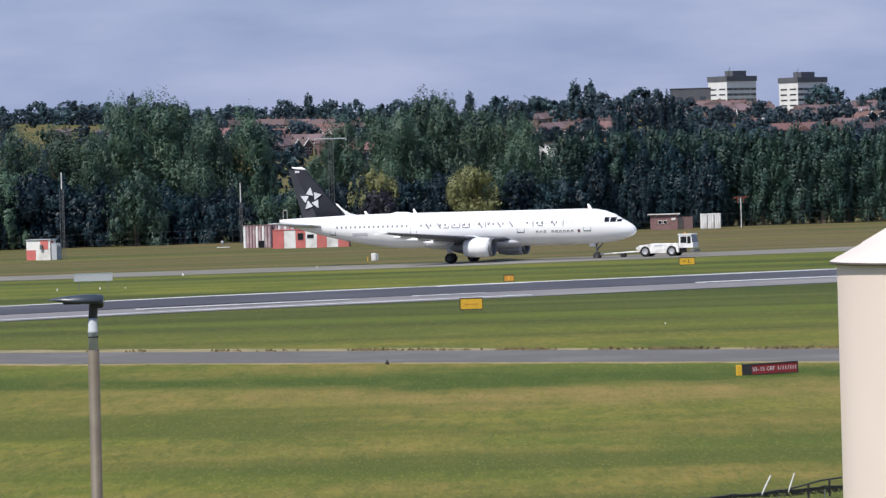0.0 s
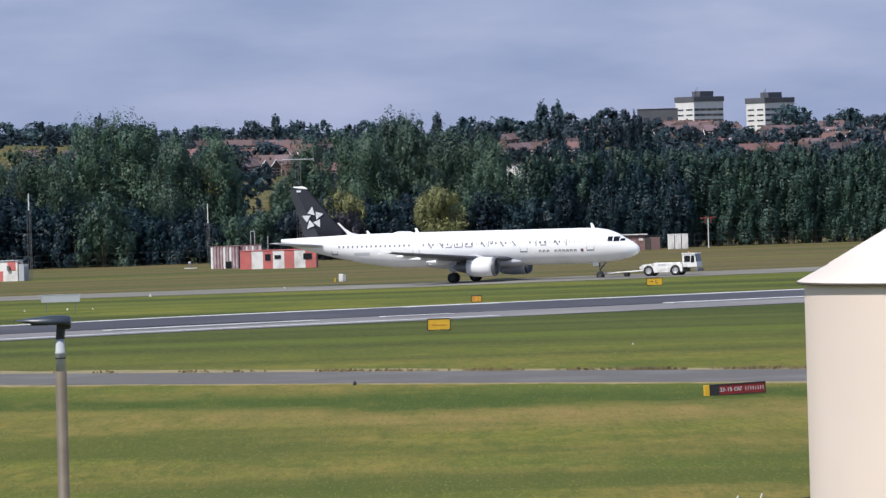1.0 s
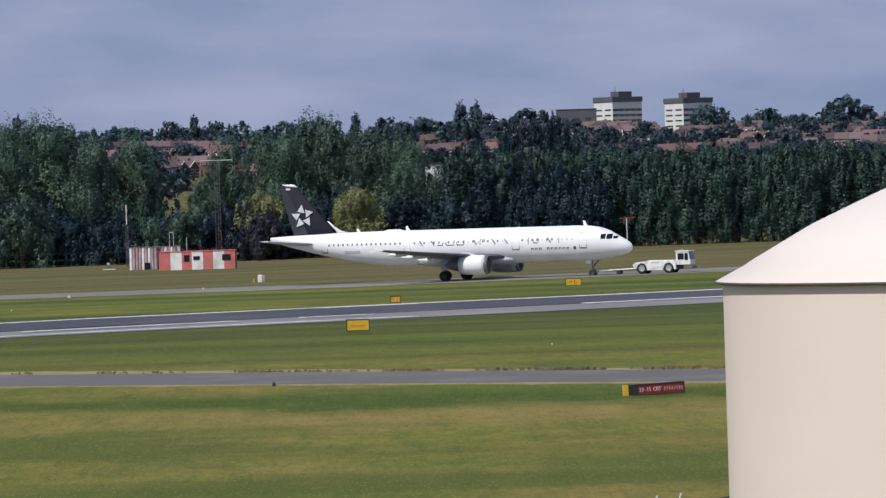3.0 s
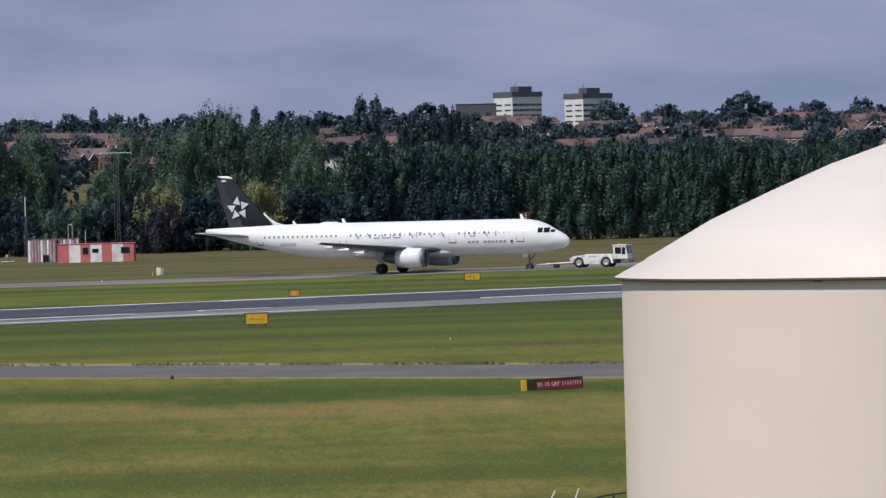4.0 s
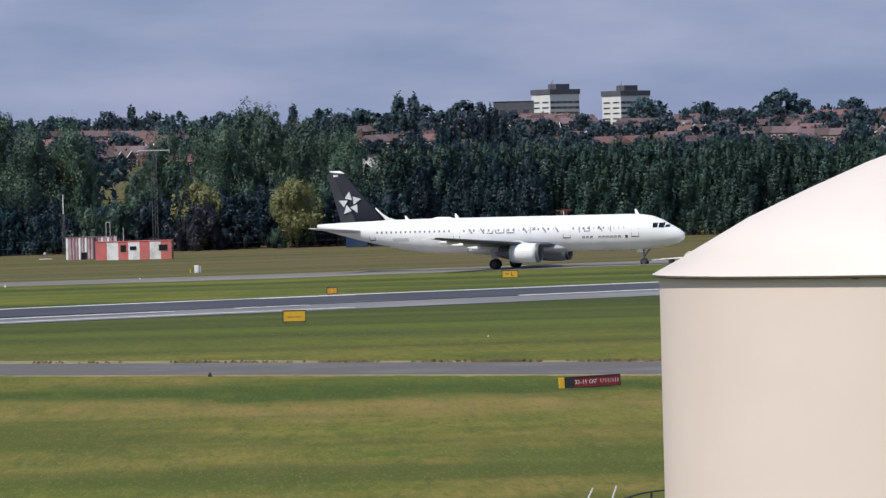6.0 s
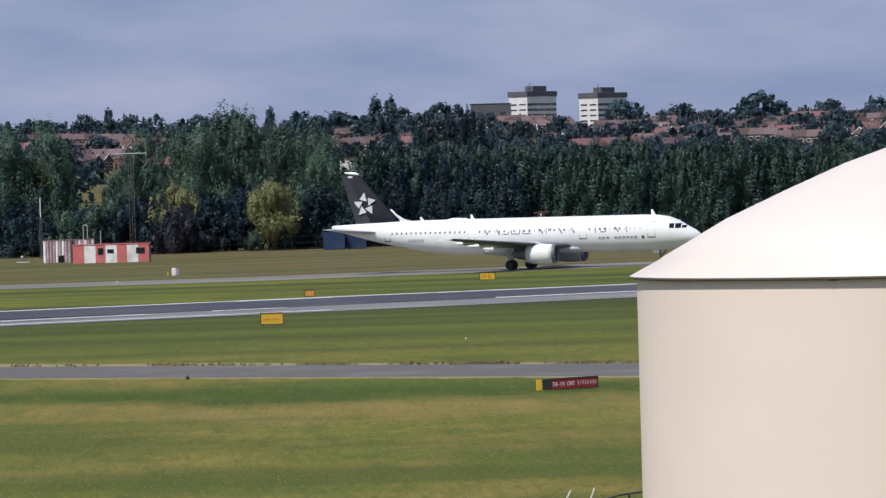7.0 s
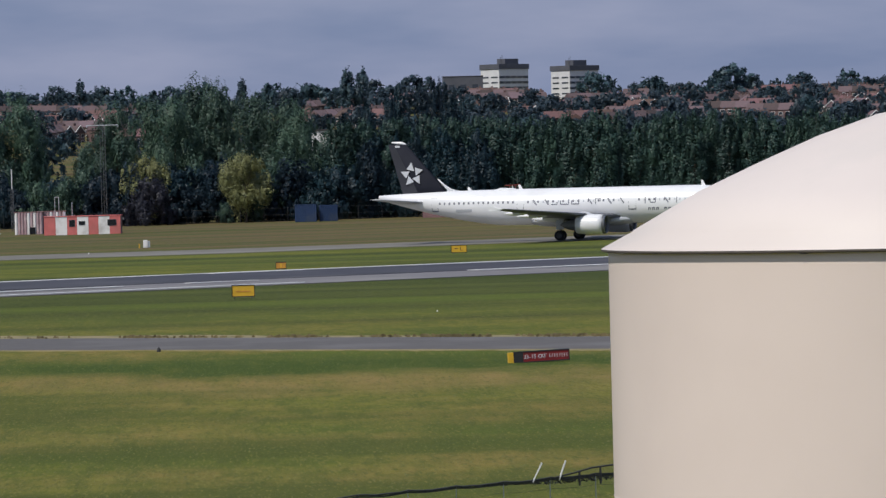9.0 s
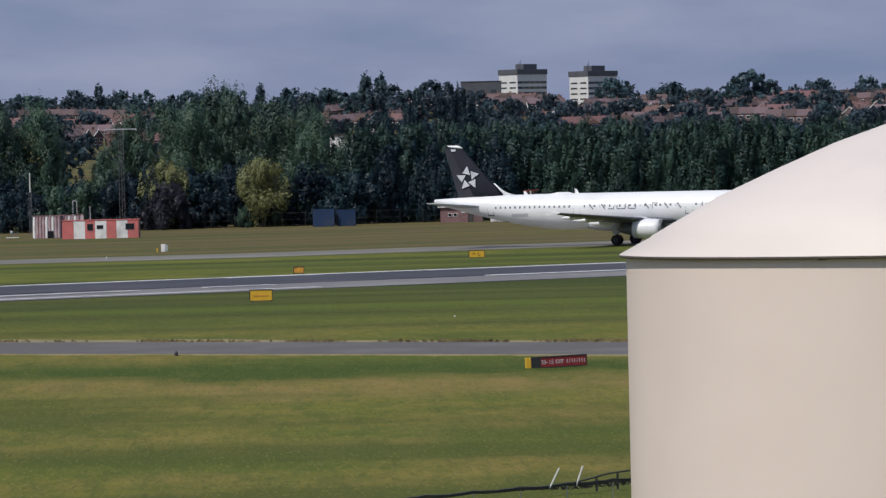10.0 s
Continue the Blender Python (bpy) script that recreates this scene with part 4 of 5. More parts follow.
    # cockpit windows
    for side in (1, -1):
        for a0, a1, b0, b1 in ((1.55, 2.0, 0.46, 0.74), (2.1, 2.7, 0.44, 0.98), (2.82, 3.35, 0.46, 1.0)):
            bm = bmesh.new()
            patch(bm, a0, a1, b0, b1, out=0.02, side=side, seg=3)
            part("cockpit_window", bm, "dark", body)
    # tail
    fin = part("fin", wing_mesh([((NOSE - 35.9, 0, ZC + 1.5), (NOSE - 41.25, 0, ZC + 1.3), 0.55), ((NOSE - 36.6, 0, ZC + 2.6), (NOSE - 41.5, 0, ZC + 2.6), 0.45), ((NOSE - 40.9, 0, 11.4), (NOSE - 43.0, 0, 11.4), 0.2)], True), "navy", ob, "near-black tail fin", smooth=True)
    part("fin_cap", wing_mesh([((NOSE - 40.75, 0, 11.3), (NOSE - 42.2, 0, 11.42), 0.23), ((NOSE - 40.95, 0, 11.5), (NOSE - 42.6, 0, 11.55), 0.22), ((NOSE - 41.4, 0, 11.68), (NOSE - 42.7, 0, 11.68), 0.14)], True), "white", fin, "white rounded fin tip", smooth=True)
    for s in (-1, 1):
        part("number_bar", boxed(NOSE - 41.9, s * 0.13, 11.12, 0.55, 0.03, 0.24), "silver", fin, "small white bar")
    for s in (-1, 1):
        q = [(NOSE - 39.5, 0.235, ZC + 1.9), (NOSE - 41.35, 0.05, ZC + 1.7), (NOSE - 43.02, 0.03, 11.3), (NOSE - 42.3, 0.115, 11.3)]
        part("rudder", loft(bmesh.new(), [[(x, s * y, z) for x, y, z in q], [(x, s * (y - 0.03), z) for x, y, z in q]]), "rudder", fin, "dark grey rudder panel")
    part("dorsal_fillet", wing_mesh([((NOSE - 34.3, 0, ZC + 1.98), (NOSE - 36.0, 0, ZC + 1.9), 0.3), ((NOSE - 35.5, 0, ZC + 2.25), (NOSE - 36.1, 0, ZC + 2.2), 0.5), ((NOSE - 36.3, 0, ZC + 2.75), (NOSE - 36.6, 0, ZC + 2.72), 0.5), ((NOSE - 37.0, 0, ZC + 3.4), (NOSE - 37.2, 0, ZC + 3.4), 0.3)], True), "white", ob, smooth=True)
    cx, cz, r = NOSE - 40.15, 7.88, 1.5
    for s in (-1, 1):
        for k in range(5):
            u = radians(93 + 72 * k)
            bm = bmesh.new()
            tri = [Vector((cx + rr * math.cos(u + du), 0, cz + rr * math.sin(u + du))) for rr, du in ((r * 0.94, 0.0), (0.46, -0.66), (0.88, 0.78))]
            loft(bm, [[(p.x, s * 0.22, p.z) for p in tri], [(p.x, s * 0.30, p.z) for p in tri]])
            part("star_point", bm, "silver", fin, "silver star segment")
    for s in (-1, 1):
        part("tailplane", wing_mesh([((NOSE - 38.3, s * 0.6, ZC + 0.75), (NOSE - 42.3, s * 0.6, ZC + 0.75), 0.42), ((NOSE - 42.0, s * 6.2, ZC + 1.25), (NOSE - 43.4, s * 6.2, ZC + 1.25), 0.14)]), "belly", ob, smooth=True)
    # wings, engines, flap fairings
    for s in (-1, 1):
        w = part("wing", wing_mesh([((NOSE - 14.6, s * 1.0, 2.55), (NOSE - 23.4, s * 1.0, 2.45), 1.0), ((NOSE - 17.9, s * 6.4, 2.98), (NOSE - 23.6, s * 6.4, 2.9), 0.5), ((NOSE - 24.0, s * 16.8, 3.85), (NOSE - 25.6, s * 16.8, 3.85), 0.16)]), "wing", ob, smooth=True)
        part("wingtip_fence", wing_mesh([((NOSE - 24.6, s * 16.85, 3.65), (NOSE - 25.9, s * 16.85, 3.65), 0.06), ((NOSE - 24.1, s * 16.85, 3.85), (NOSE - 25.7, s * 16.85, 3.85), 0.1), ((NOSE - 25.2, s * 16.85, 4.15), (NOSE - 26.1, s * 16.85, 4.15), 0.05)], True), "white", w)
        for y, a, ln in ((3.9, 20.8, 4.0), (7.9, 21.8, 3.6), (11.6, 22.9, 2.8)):
            z, fat = 2.55 + (y - 1) * 0.1 - 0.35, 0.40 if y < 5 else 0.24
            part("flap_fairing", loft(bmesh.new(), [[(NOSE - a - ln * f, s * y + k * fat * math.cos(u), z + k * fat * 1.1 * math.sin(u)) for u in np.linspace(0, 2 * math.pi, 11)[:-1]] for f, k in ((0, 0.15), (0.2, 0.8), (0.5, 1.0), (0.8, 0.7), (1, 0.1))]), "white", w, "white flap track fairing", smooth=True)
        y, z = s * 5.75, 1.78
        eng = part("engine", lathe(bmesh.new(), [(0.92, -15.35), (1.02, -15.15), (1.13, -16.0), (1.15, -17.1), (1.08, -18.0), (0.98, -18.6), (0.93, -18.6), (0.93, -17.8), (0.92, -16.2)], "x", 32, (NOSE - 0.3, y, z)), "white", ob, "white engine nacelle", smooth=True)
        part("intake_lip", lathe(bmesh.new(), [(0.90, -15.5), (0.90, -15.22), (0.97, -15.10), (1.05, -15.22), (1.075, -15.5)], "x", 32, (NOSE - 0.3, y, z)), "strut", eng, "dark intake lip", smooth=True)
        part("fan", lathe(bmesh.new(), [(0.03, -15.7), (0.3, -16.1), (0.9, -16.15)], "x", 24, (NOSE - 0.3, y, z)), "black", eng)
        part("exhaust_cone", lathe(bmesh.new(), [(0.80, -18.0), (0.66, -19.0), (0.52, -19.7), (0.30, -20.2), (0.03, -20.6)], "x", 20, (NOSE - 0.3, y, z)), "strut", eng, smooth=True)
        part("pylon", wing_mesh([((NOSE - 16.4, y, z + 1.0), (NOSE - 20.8, y, z + 0.85), 0.42), ((NOSE - 18.0, y, z + 1.5), (NOSE - 21.5, y, z + 1.25), 0.36)], True), "belly", eng)
    # landing gear
    wheels = []
    for s in (-1, 1):
        y = s * 3.795
        gear = part("main_gear", rods([((0, y, 0.58), (0.05, y, 2.9)), ((0, y, 1.3), (0.1, y - s * 1.5, 2.6)), ((0, y - 0.45, 0.58), (0, y + 0.45, 0.58))], 0.13, 10), "strut", ob)
        part("gear_door", boxed(0.05, y + s * 0.35, 2.0, 0.9, 0.06, 1.5, 0.02), "belly", gear)
        for dy in (-0.46, 0.46):
            wheels.append((wheel("wheel", 0, y + dy, 0.58, 0.58, 0.42, gear), gear))
    gear = part("nose_gear", rods([((16.6, 0, 0.38), (16.5, 0, 2.3)), ((16.6, 0, 1.1), (17.5, 0, 2.1)), ((16.6, -0.25, 0.38), (16.6, 0.25, 0.38))], 0.09, 10), "strut", ob)
    part("taxi_light", boxed(16.72, 0, 1.35, 0.1, 0.5, 0.16, 0.02), "lip", gear)
    for s in (-1, 1):
        part("gear_door", boxed(16.2, s * 0.4, 1.72, 0.7, 0.05, 0.4, 0.02), "white", gear)
        wheels.append((wheel("wheel", 16.6, s * 0.25, 0.42, 0.42, 0.22, gear), gear))
    for (w, rim), _ in wheels:
        rob = new("rim", rim)
        rob.parent = w
    # aerials along the roof
    for a, h in ((5.3, 0.55), (26.9, 0.5), (33.0, 0.35)):
        part("aerial", wing_mesh([((NOSE - a, 0, ZC + 1.95), (NOSE - a - 0.5, 0, ZC + 1.95), 0.08), ((NOSE - a - 0.35, 0, ZC + 2.07 + h), (NOSE - a - 0.6, 0, ZC + 2.07 + h), 0.05)], True), "white", body)
    part("antenna_fairing", loft(bmesh.new(), [[(NOSE - a, k * 0.7 * math.cos(u), ZC + 1.98 + k * 0.25 * math.sin(u)) for u in np.linspace(0, 2 * math.pi, 13)[:-1]] for a, k in ((27.5, 0.2), (28.1, 0.9), (29.6, 1.0), (30.4, 0.2))]), "white", body, smooth=True)
    return ob, [w for (w, _), _ in wheels]


def build_tug():
    """Origin on the ground below the tail of the tug."""
    ob = thing("aircraft_tug", Matrix(), "white low aircraft tug with a raised cab at its front", "tug")
    bm = bmesh.new()
    prof = [(0.05, 0.92), (0.0, 1.05), (0.4, 1.32), (1.5, 1.42), (5.15, 1.38), (5.15, 0.45), (4.95, 0.45), (4.8, 0.95), (4.3, 1.13), (3.8, 0.95), (3.6, 0.40), (1.75, 0.40), (1.6, 0.95), (1.1, 1.13), (0.6, 0.95), (0.45, 0.55)]
    loft(bm, [[(x, -1.2, z) for x, z in prof], [(x, 1.2, z) for x, z in prof]])
    body = part("body", bm, "tug", ob)
    part("chassis", boxed(2.9, 0, 0.72, 5.2, 1.7, 0.6, 0.05), "black", ob)
    part("deck_rail", boxed(3.2, 0, 1.44, 3.2, 1.9, 0.12, 0.03), "tug", body)
    for x in (2.0, 2.7, 3.4):
        part("side_panel", boxed(x, -1.21, 0.95, 0.55, 0.03, 0.6, 0.01), "tug", body)
    part("fleet_marking", boxed(2.75, -1.225, 1.28, 1.0, 0.02, 0.2), "belly", body, "faint grey bar of lettering")
    bm = bmesh.new()
    cab = [(5.15, 0.95), (5.15, 2.42), (6.6, 2.45), (6.85, 1.45), (6.85, 0.95)]
    loft(bm, [[(x, -1.05, z) for x, z in cab], [(x, 1.05, z) for x, z in cab]])
    c = part("cab", bm, "tug", ob)
    part("cab_roof", boxed(5.9, 0, 2.48, 1.7, 2.25, 0.12, 0.04), "tug", c)
    part("side_window", boxed(5.72, -1.06, 1.88, 0.72, 0.04, 0.72, 0.01), "dark", c)
    part("side_window", boxed(6.38, -1.06, 1.85, 0.40, 0.04, 0.8, 0.01), "dark", c)
    part("windscreen", boxed(6.74, 0, 1.95, 0.06, 1.85, 0.85, 0.01, turn=pose(0, 0, 0, 0, -14, 0)), "glass", c)
    part("rear_window", boxed(5.14, 0, 1.95, 0.04, 1.7, 0.65, 0.01), "dark", c)
    part("bumper", boxed(6.75, 0, 0.62, 0.55, 2.2, 0.3, 0.05), "strut", ob)
    part("mirror", boxed(6.9, -1.3, 1.8, 0.08, 0.2, 0.45, 0.02), "black", c)
    part("beacon", lathe(bmesh.new(), [(0.1, 2.53), (0.1, 2.65), (0.03, 2.72)], "z", 12, (5.6, 0, 0), caps=True), "orange", c)
    ws = []
    for x in (1.1, 4.3):
        for y in (-1.0, 1.0):
            w, rim = wheel("wheel", x, y, 0.64, 0.64, 0.42, ob, hubmat="rim")
            r = new("rim", rim)
            r.parent = w
            ws.append(w)
    bar = thing("tow_bar", Matrix(), "pale yellow-white aircraft tow bar between tug and nose wheel", "tow bar")
    part("bar", rods([((-4.45, 0, 0.42), (-0.05, 0, 0.62))], 0.085, 10), "tug", bar)
    part("tow_head", boxed(-4.5, 0, 0.42, 0.35, 0.5, 0.22, 0.04), "strut", bar)
    part("axle", rods([((-1.9, -0.55, 0.25), (-1.9, 0.55, 0.25)), ((-1.9, 0, 0.25), (-1.9, 0, 0.52))], 0.05, 8), "strut", bar)
    for s in (-1, 1):
        part("wheel", lathe(bmesh.new(), [(0.05, -0.07), (0.22, -0.07), (0.25, 0), (0.22, 0.07), (0.05, 0.07)], "y", 16, (-1.9, s * 0.5, 0.25), caps=True), "rubber", bar)
    return ob, bar, ws


AIRLINER, AIR_WHEELS = build_airliner()
TUG, TOW_BAR, TUG_WHEELS = build_tug()


# ---- tank, lamp post and fence close to the camera ----
def build_tank():
    x0, y0, r, top = 4.645 + 4.02, 60.0, 4.02, 8.86
    ob = thing("storage_tank", pose(x0, y0, 0), "cream painted cylindrical storage tank with a pale domed roof", "tank")
    part("wall", lathe(bmesh.new(), [(r, 0), (r, top)], "z", 160), "tank", ob, smooth=True)
    prof = [(r + 0.085, top - 0.015), (r + 0.085, top + 0.005), (r - 0.30, top + 0.205)]
    for rr, z in ((3.72, 0.215), (2.94, 0.655), (2.22, 0.98), (1.5, 1.285), (0.78, 1.53), (0.02, 1.68)):
        prof.append((rr, top + z))
    roof = part("roof", lathe(bmesh.new(), prof, "z", 160), "roofpaint", ob, smooth=True)
    # dark colour on the drip edge stands in for the shade below the rim
    part("drip_edge", lathe(bmesh.new(), [(r + 0.003, top - 0.03), (r + 0.06, top - 0.03), (r + 0.086, top - 0.018), (r + 0.086, top + 0.004)], "z", 160), "seam", roof, "drip edge with its shadow put in as dark colour")
    part("seam_rib", lathe(bmesh.new(), [(r, 5.93), (r + 0.004, 5.922), (r + 0.004, 5.908), (r, 5.90)], "z", 160), "tank", ob, "raised horizontal weld seam")
    part("roof_clip", boxed(-r * math.cos(1.02), -r * math.sin(1.02) - 0.06, top - 0.03, 0.10, 0.02, 0.02, 0.004), "seam", roof)
    return ob


def build_lamp():
    x0, y0 = -4.008, 56.7
    ob = thing("street_lamp", pose(x0, y0, 0, 0, 0.25, 0), "brown street lamp post with a flat slate-blue lantern", "street lamp")
    part("post", lathe(bmesh.new(), [(0.10, 0), (0.095, 1.5), (0.066, 1.6), (0.064, 8.17)], "z", 20, caps=True), "brownpole", ob, smooth=True)
    sp = part("spigot", lathe(bmesh.new(), [(0.054, 8.17), (0.054, 8.36), (0.060, 8.365), (0.060, 8.385), (0.054, 8.39), (0.050, 8.53)], "z", 20, caps=True), "galv", ob, "bare galvanised top sleeve", smooth=True)
    part("clamp_band", lathe(bmesh.new(), [(0.062, 8.31), (0.062, 8.325)], "z", 20, caps=True), "black", sp)
    part("bracket", rods([((0, 0, 8.52), (0.02, 0, 8.74))], 0.05, 12), "black", ob)
    rings = []
    for x, hw, zt, zb in ((-0.51, 0.015, 8.742, 8.738), (-0.42, 0.09, 8.765, 8.725), (-0.25, 0.14, 8.785, 8.70), (-0.1, 0.155, 8.795, 8.69), (0.05, 0.14, 8.795, 8.69), (0.115, 0.09, 8.785, 8.67), (0.125, 0.07, 8.77, 8.66)):
        rings.append([(x, -hw, zb + 0.01), (x, -hw, (zt + zb) / 2), (x, -hw * 0.6, zt), (x, hw * 0.6, zt), (x, hw, (zt + zb) / 2), (x, hw, zb + 0.01), (x, 0, zb)])
    lan = part("lantern", loft(bmesh.new(), rings), "lantern", ob, smooth=True)
    part("lens", boxed(-0.22, 0, 8.705, 0.2, 0.16, 0.03, 0.01), "black", lan)
    part("tilt_joint", boxed(0.07, 0, 8.70, 0.10, 0.12, 0.12, 0.02), "black", lan)
    return ob


def build_fence():
    """Perimeter fence: only its sagging top shows, rising to the tank's far side."""
    rnd = random.Random(8)
    ob = thing("perimeter_fence", Matrix(), "low dark wire fence in long grass with leaning pale stakes", "fence")
    A, B, h = Vector((-6.0, 127.9, 0)), Vector((16.0, 147.7, 0)), 0.92
    n = 16
    pts = []
    for i in range(n + 1):
        p = A.lerp(B, i / n)
        p.z = G(p.x, p.y)
        pts.append(p)
        part("post", rods([(p, p + Vector((0, 0, h)))], 0.012, 8), "galv", ob)
    for k, z in enumerate((h, h - 0.05, h - 0.3, h - 0.6)):
        segs = []
        for a, b in zip(pts, pts[1:]):
            q = [a.lerp(b, f / 6) + Vector((0, 0, z - (0.03 * math.sin(math.pi * f / 6) + rnd.uniform(0, 0.02) if 0 < f < 6 else 0))) for f in range(7)]
            segs += list(zip(q, q[1:]))
        part("strand", rods(segs, 0.026 if k < 2 else 0.004, 5), "wire", ob)
    # the part by the tank keeps a raised upper rail and hanging netting
    up = [A.lerp(B, f) + Vector((0, 0, h + dz)) for f, dz in ((0.69, 0.02), (0.72, 0.12), (0.745, 0.22), (0.78, 0.26), (0.84, 0.28), (1.0, 0.28))]
    part("upper_rail", rods(list(zip(up, up[1:])), 0.025, 6), "wire", ob)
    for f in (0.728, 0.757, 0.80, 0.85, 0.9):
        p = A.lerp(B, f)
        part("upright", rods([(p + Vector((0, 0, h - 0.25)), p + Vector((0, 0, h + (0.16 if f < 0.74 else 0.25))))], 0.035, 6), "wire", ob)
    net = []
    for i in range(400):
        f = 0.60 + 0.38 * i / 400
        p = A.lerp(B, f)
        d = 0.04 + 0.13 * smooth01(0.6, 0.72, f) * rnd.uniform(0.5, 1.0)
        net.append((p + Vector((0, 0, h)), A.lerp(B, f + rnd.uniform(-0.01, 0.01)) + Vector((0, 0, h - d))))
    part("netting", rods(net, 0.012, 4), "wire", ob, "dark torn netting under the rail")
    for f, lx in ((0.664, 0.28), (0.700, 0.20)):
        p = A.lerp(B, f)
        part("stake", rods([(p + Vector((0, 0, h - 0.05)), p + Vector((lx, 0, h + 0.50)))], 0.024, 6), "trim", ob, "leaning pale stake")
    return ob


build_tank()
build_lamp()
build_fence()


# ---- signs and airfield furniture ----
def sign(name, x, y, w, h, turn, mat, label, legs=0.15, t=0.25, bars=(), edge="black"):
    ob = thing(name, pose(x, y, G(x, y), 0, 0, turn), label, "sign")
    part("panel", boxed(0, 0, legs + h / 2, w, t, h, 0.02), mat, ob)
    bm = bmesh.new()
    for z in (legs + 0.02, legs + h - 0.02):
        box(bm, 0, 0, z, w + 0.05, t + 0.05, 0.05)
    for s in (-1, 1):
        box(bm, s * w / 2, 0, legs + h / 2, 0.05, t + 0.05, h)
    part("frame", bm, edge, ob)
    for s in (-1, 1):
        part("leg", boxed(s * w * 0.38, 0, legs / 2, 0.08, 0.08, legs + 0.02), "strut", ob)
    for bx, bz, bw, bh, bmat in bars:
        part("bar", boxed(bx, -t / 2 - 0.012, legs + bz, bw, 0.02, bh), bmat, ob)
    return ob


def text_on(ob, words, size, x, y, z, mat, pitch=0.0):
    """Raised characters, one part each, set at an even pitch."""
    for i, ch in enumerate(words):
        if ch == " ":
            continue
        cu = bpy.data.curves.new("character", "FONT")
        cu.body, cu.size, cu.align_x, cu.align_y, cu.extrude = ch, size, "CENTER", "CENTER", 0.005
        tmp = bpy.data.objects.new("character", cu)
        scene.collection.objects.link(tmp)
        bpy.context.view_layer.update()
        me = bpy.data.meshes.new_from_object(tmp)
        bpy.data.objects.remove(tmp)
        me.materials.clear()
        me.materials.append(M[mat])
        t = new("character", me)
        t.matrix_basis = pose(x + (i - (len(words) - 1) / 2) * pitch, y, z, 90, 0, 0)
        t.parent = ob


sign("taxiway_sign", 1.8, 373.8, 1.66, 0.86, 0, "yellow", "square yellow taxiway sign on the grass", bars=((0, 0.40, 1.1, 0.10, "orange"),))
sign("taxiway_sign", 5.8, 467.9, 0.95, 0.62, 0, "orange", "small amber taxiway sign beside the runway", bars=((0, 0.32, 0.12, 0.4, "yellow"), (0.28, 0.32, 0.08, 0.4, "yellow")))
s3 = sign("taxiway_sign", 25.1, 527.0, 1.62, 0.78, 0, "yellow", "yellow taxiway direction sign with a black arrow and letter L", bars=((-0.28, 0.40, 0.32, 0.07, "black"),))
text_on(s3, "L", 0.55, 0.22, -0.142, 0.53, "black")
red = sign("runway_hold_sign", 15.5, 244.5, 2.72, 0.54, 8, "red", "long red runway holding sign with white lettering and yellow end", legs=0.02)
part("location_panel", boxed(-1.13, -0.135, 0.29, 0.44, 0.02, 0.46), "black", red, "black location panel")
text_on(red, "33-15 CAT I/II/III", 0.27, 0.22, -0.142, 0.28, "silver", 0.122)
red.matrix_basis = red.matrix_basis @ pose(0, 0, 0, 0, -1.8, 0)
part("end_panel", boxed(-1.5, 0, 0.28, 0.27, 0.27, 0.53, 0.02), "yellow", red, "yellow end panel")
sign("sign_back", -34.2, 490.7, 3.7, 0.75, 3, "galv", "long pale grey airfield sign seen from behind", legs=0.95, edge="galv")


def cabin(x, y, turn):
    ob = thing("equipment_cabin", pose(x, y, G(x, y), 0, 0, turn), "red and white striped equipment cabin with flat roof", "cabin")
    L, h, d = 11.6, 2.75, 3.0
    part("core", boxed(0, 0, h / 2, L - 0.1, d - 0.1, h - 0.05), "felt", ob)
    x0 = -L / 2
    for w, mat in ((1.75, "hutred"), (1.75, "hutwhite"), (1.5, "hutred"), (1.75, "hutwhite"), (1.5, "hutred"), (1.7, "hutwhite"), (1.65, "hutred")):
        p = part("panel", boxed(x0 + w / 2, -d / 2, h / 2, w - 0.02, 0.1, h, 0.01), mat, ob)
        x0 += w
    for xx, w, hh in ((-1.55, 0.8, 0.95), (-0.05, 0.9, 0.5), (4.5, 1.25, 0.85)):
        win = part("window", boxed(xx, -d / 2 - 0.06, 1.75, w + 0.1, 0.06, hh + 0.1), "strut", ob)
        part("pane", boxed(xx, -d / 2 - 0.09, 1.75, w, 0.04, hh), "dark", win)
    # end wall away from the sun: its shade is put in as darker paint
    part("end_wall", boxed(L / 2, 0, h / 2, 0.1, d, h), "dullred", ob)
    part("roof", boxed(0, 0, h + 0.06, L + 0.25, d + 0.25, 0.12, 0.02), "hutred", ob)
    part("aerial", rods([((-4.2, 0, h), (-4.2, 0, h + 3.0)), ((-4.2, 0, h + 3.0), (-3.6, 0, h + 3.0)), ((-3.6, 0, h + 1.0), (-3.6, 0, h + 3.0))], 0.055), "galv", ob)
    part("aerial", rods([((-1.6, 0, h), (-1.6, 0, h + 2.2))], 0.06), "galv", ob)
    part("vent", boxed(-2.8, 0, h + 0.4, 0.35, 0.35, 0.8, 0.03), "galv", ob)
    return ob


cabin(-20.3, 770, -3)


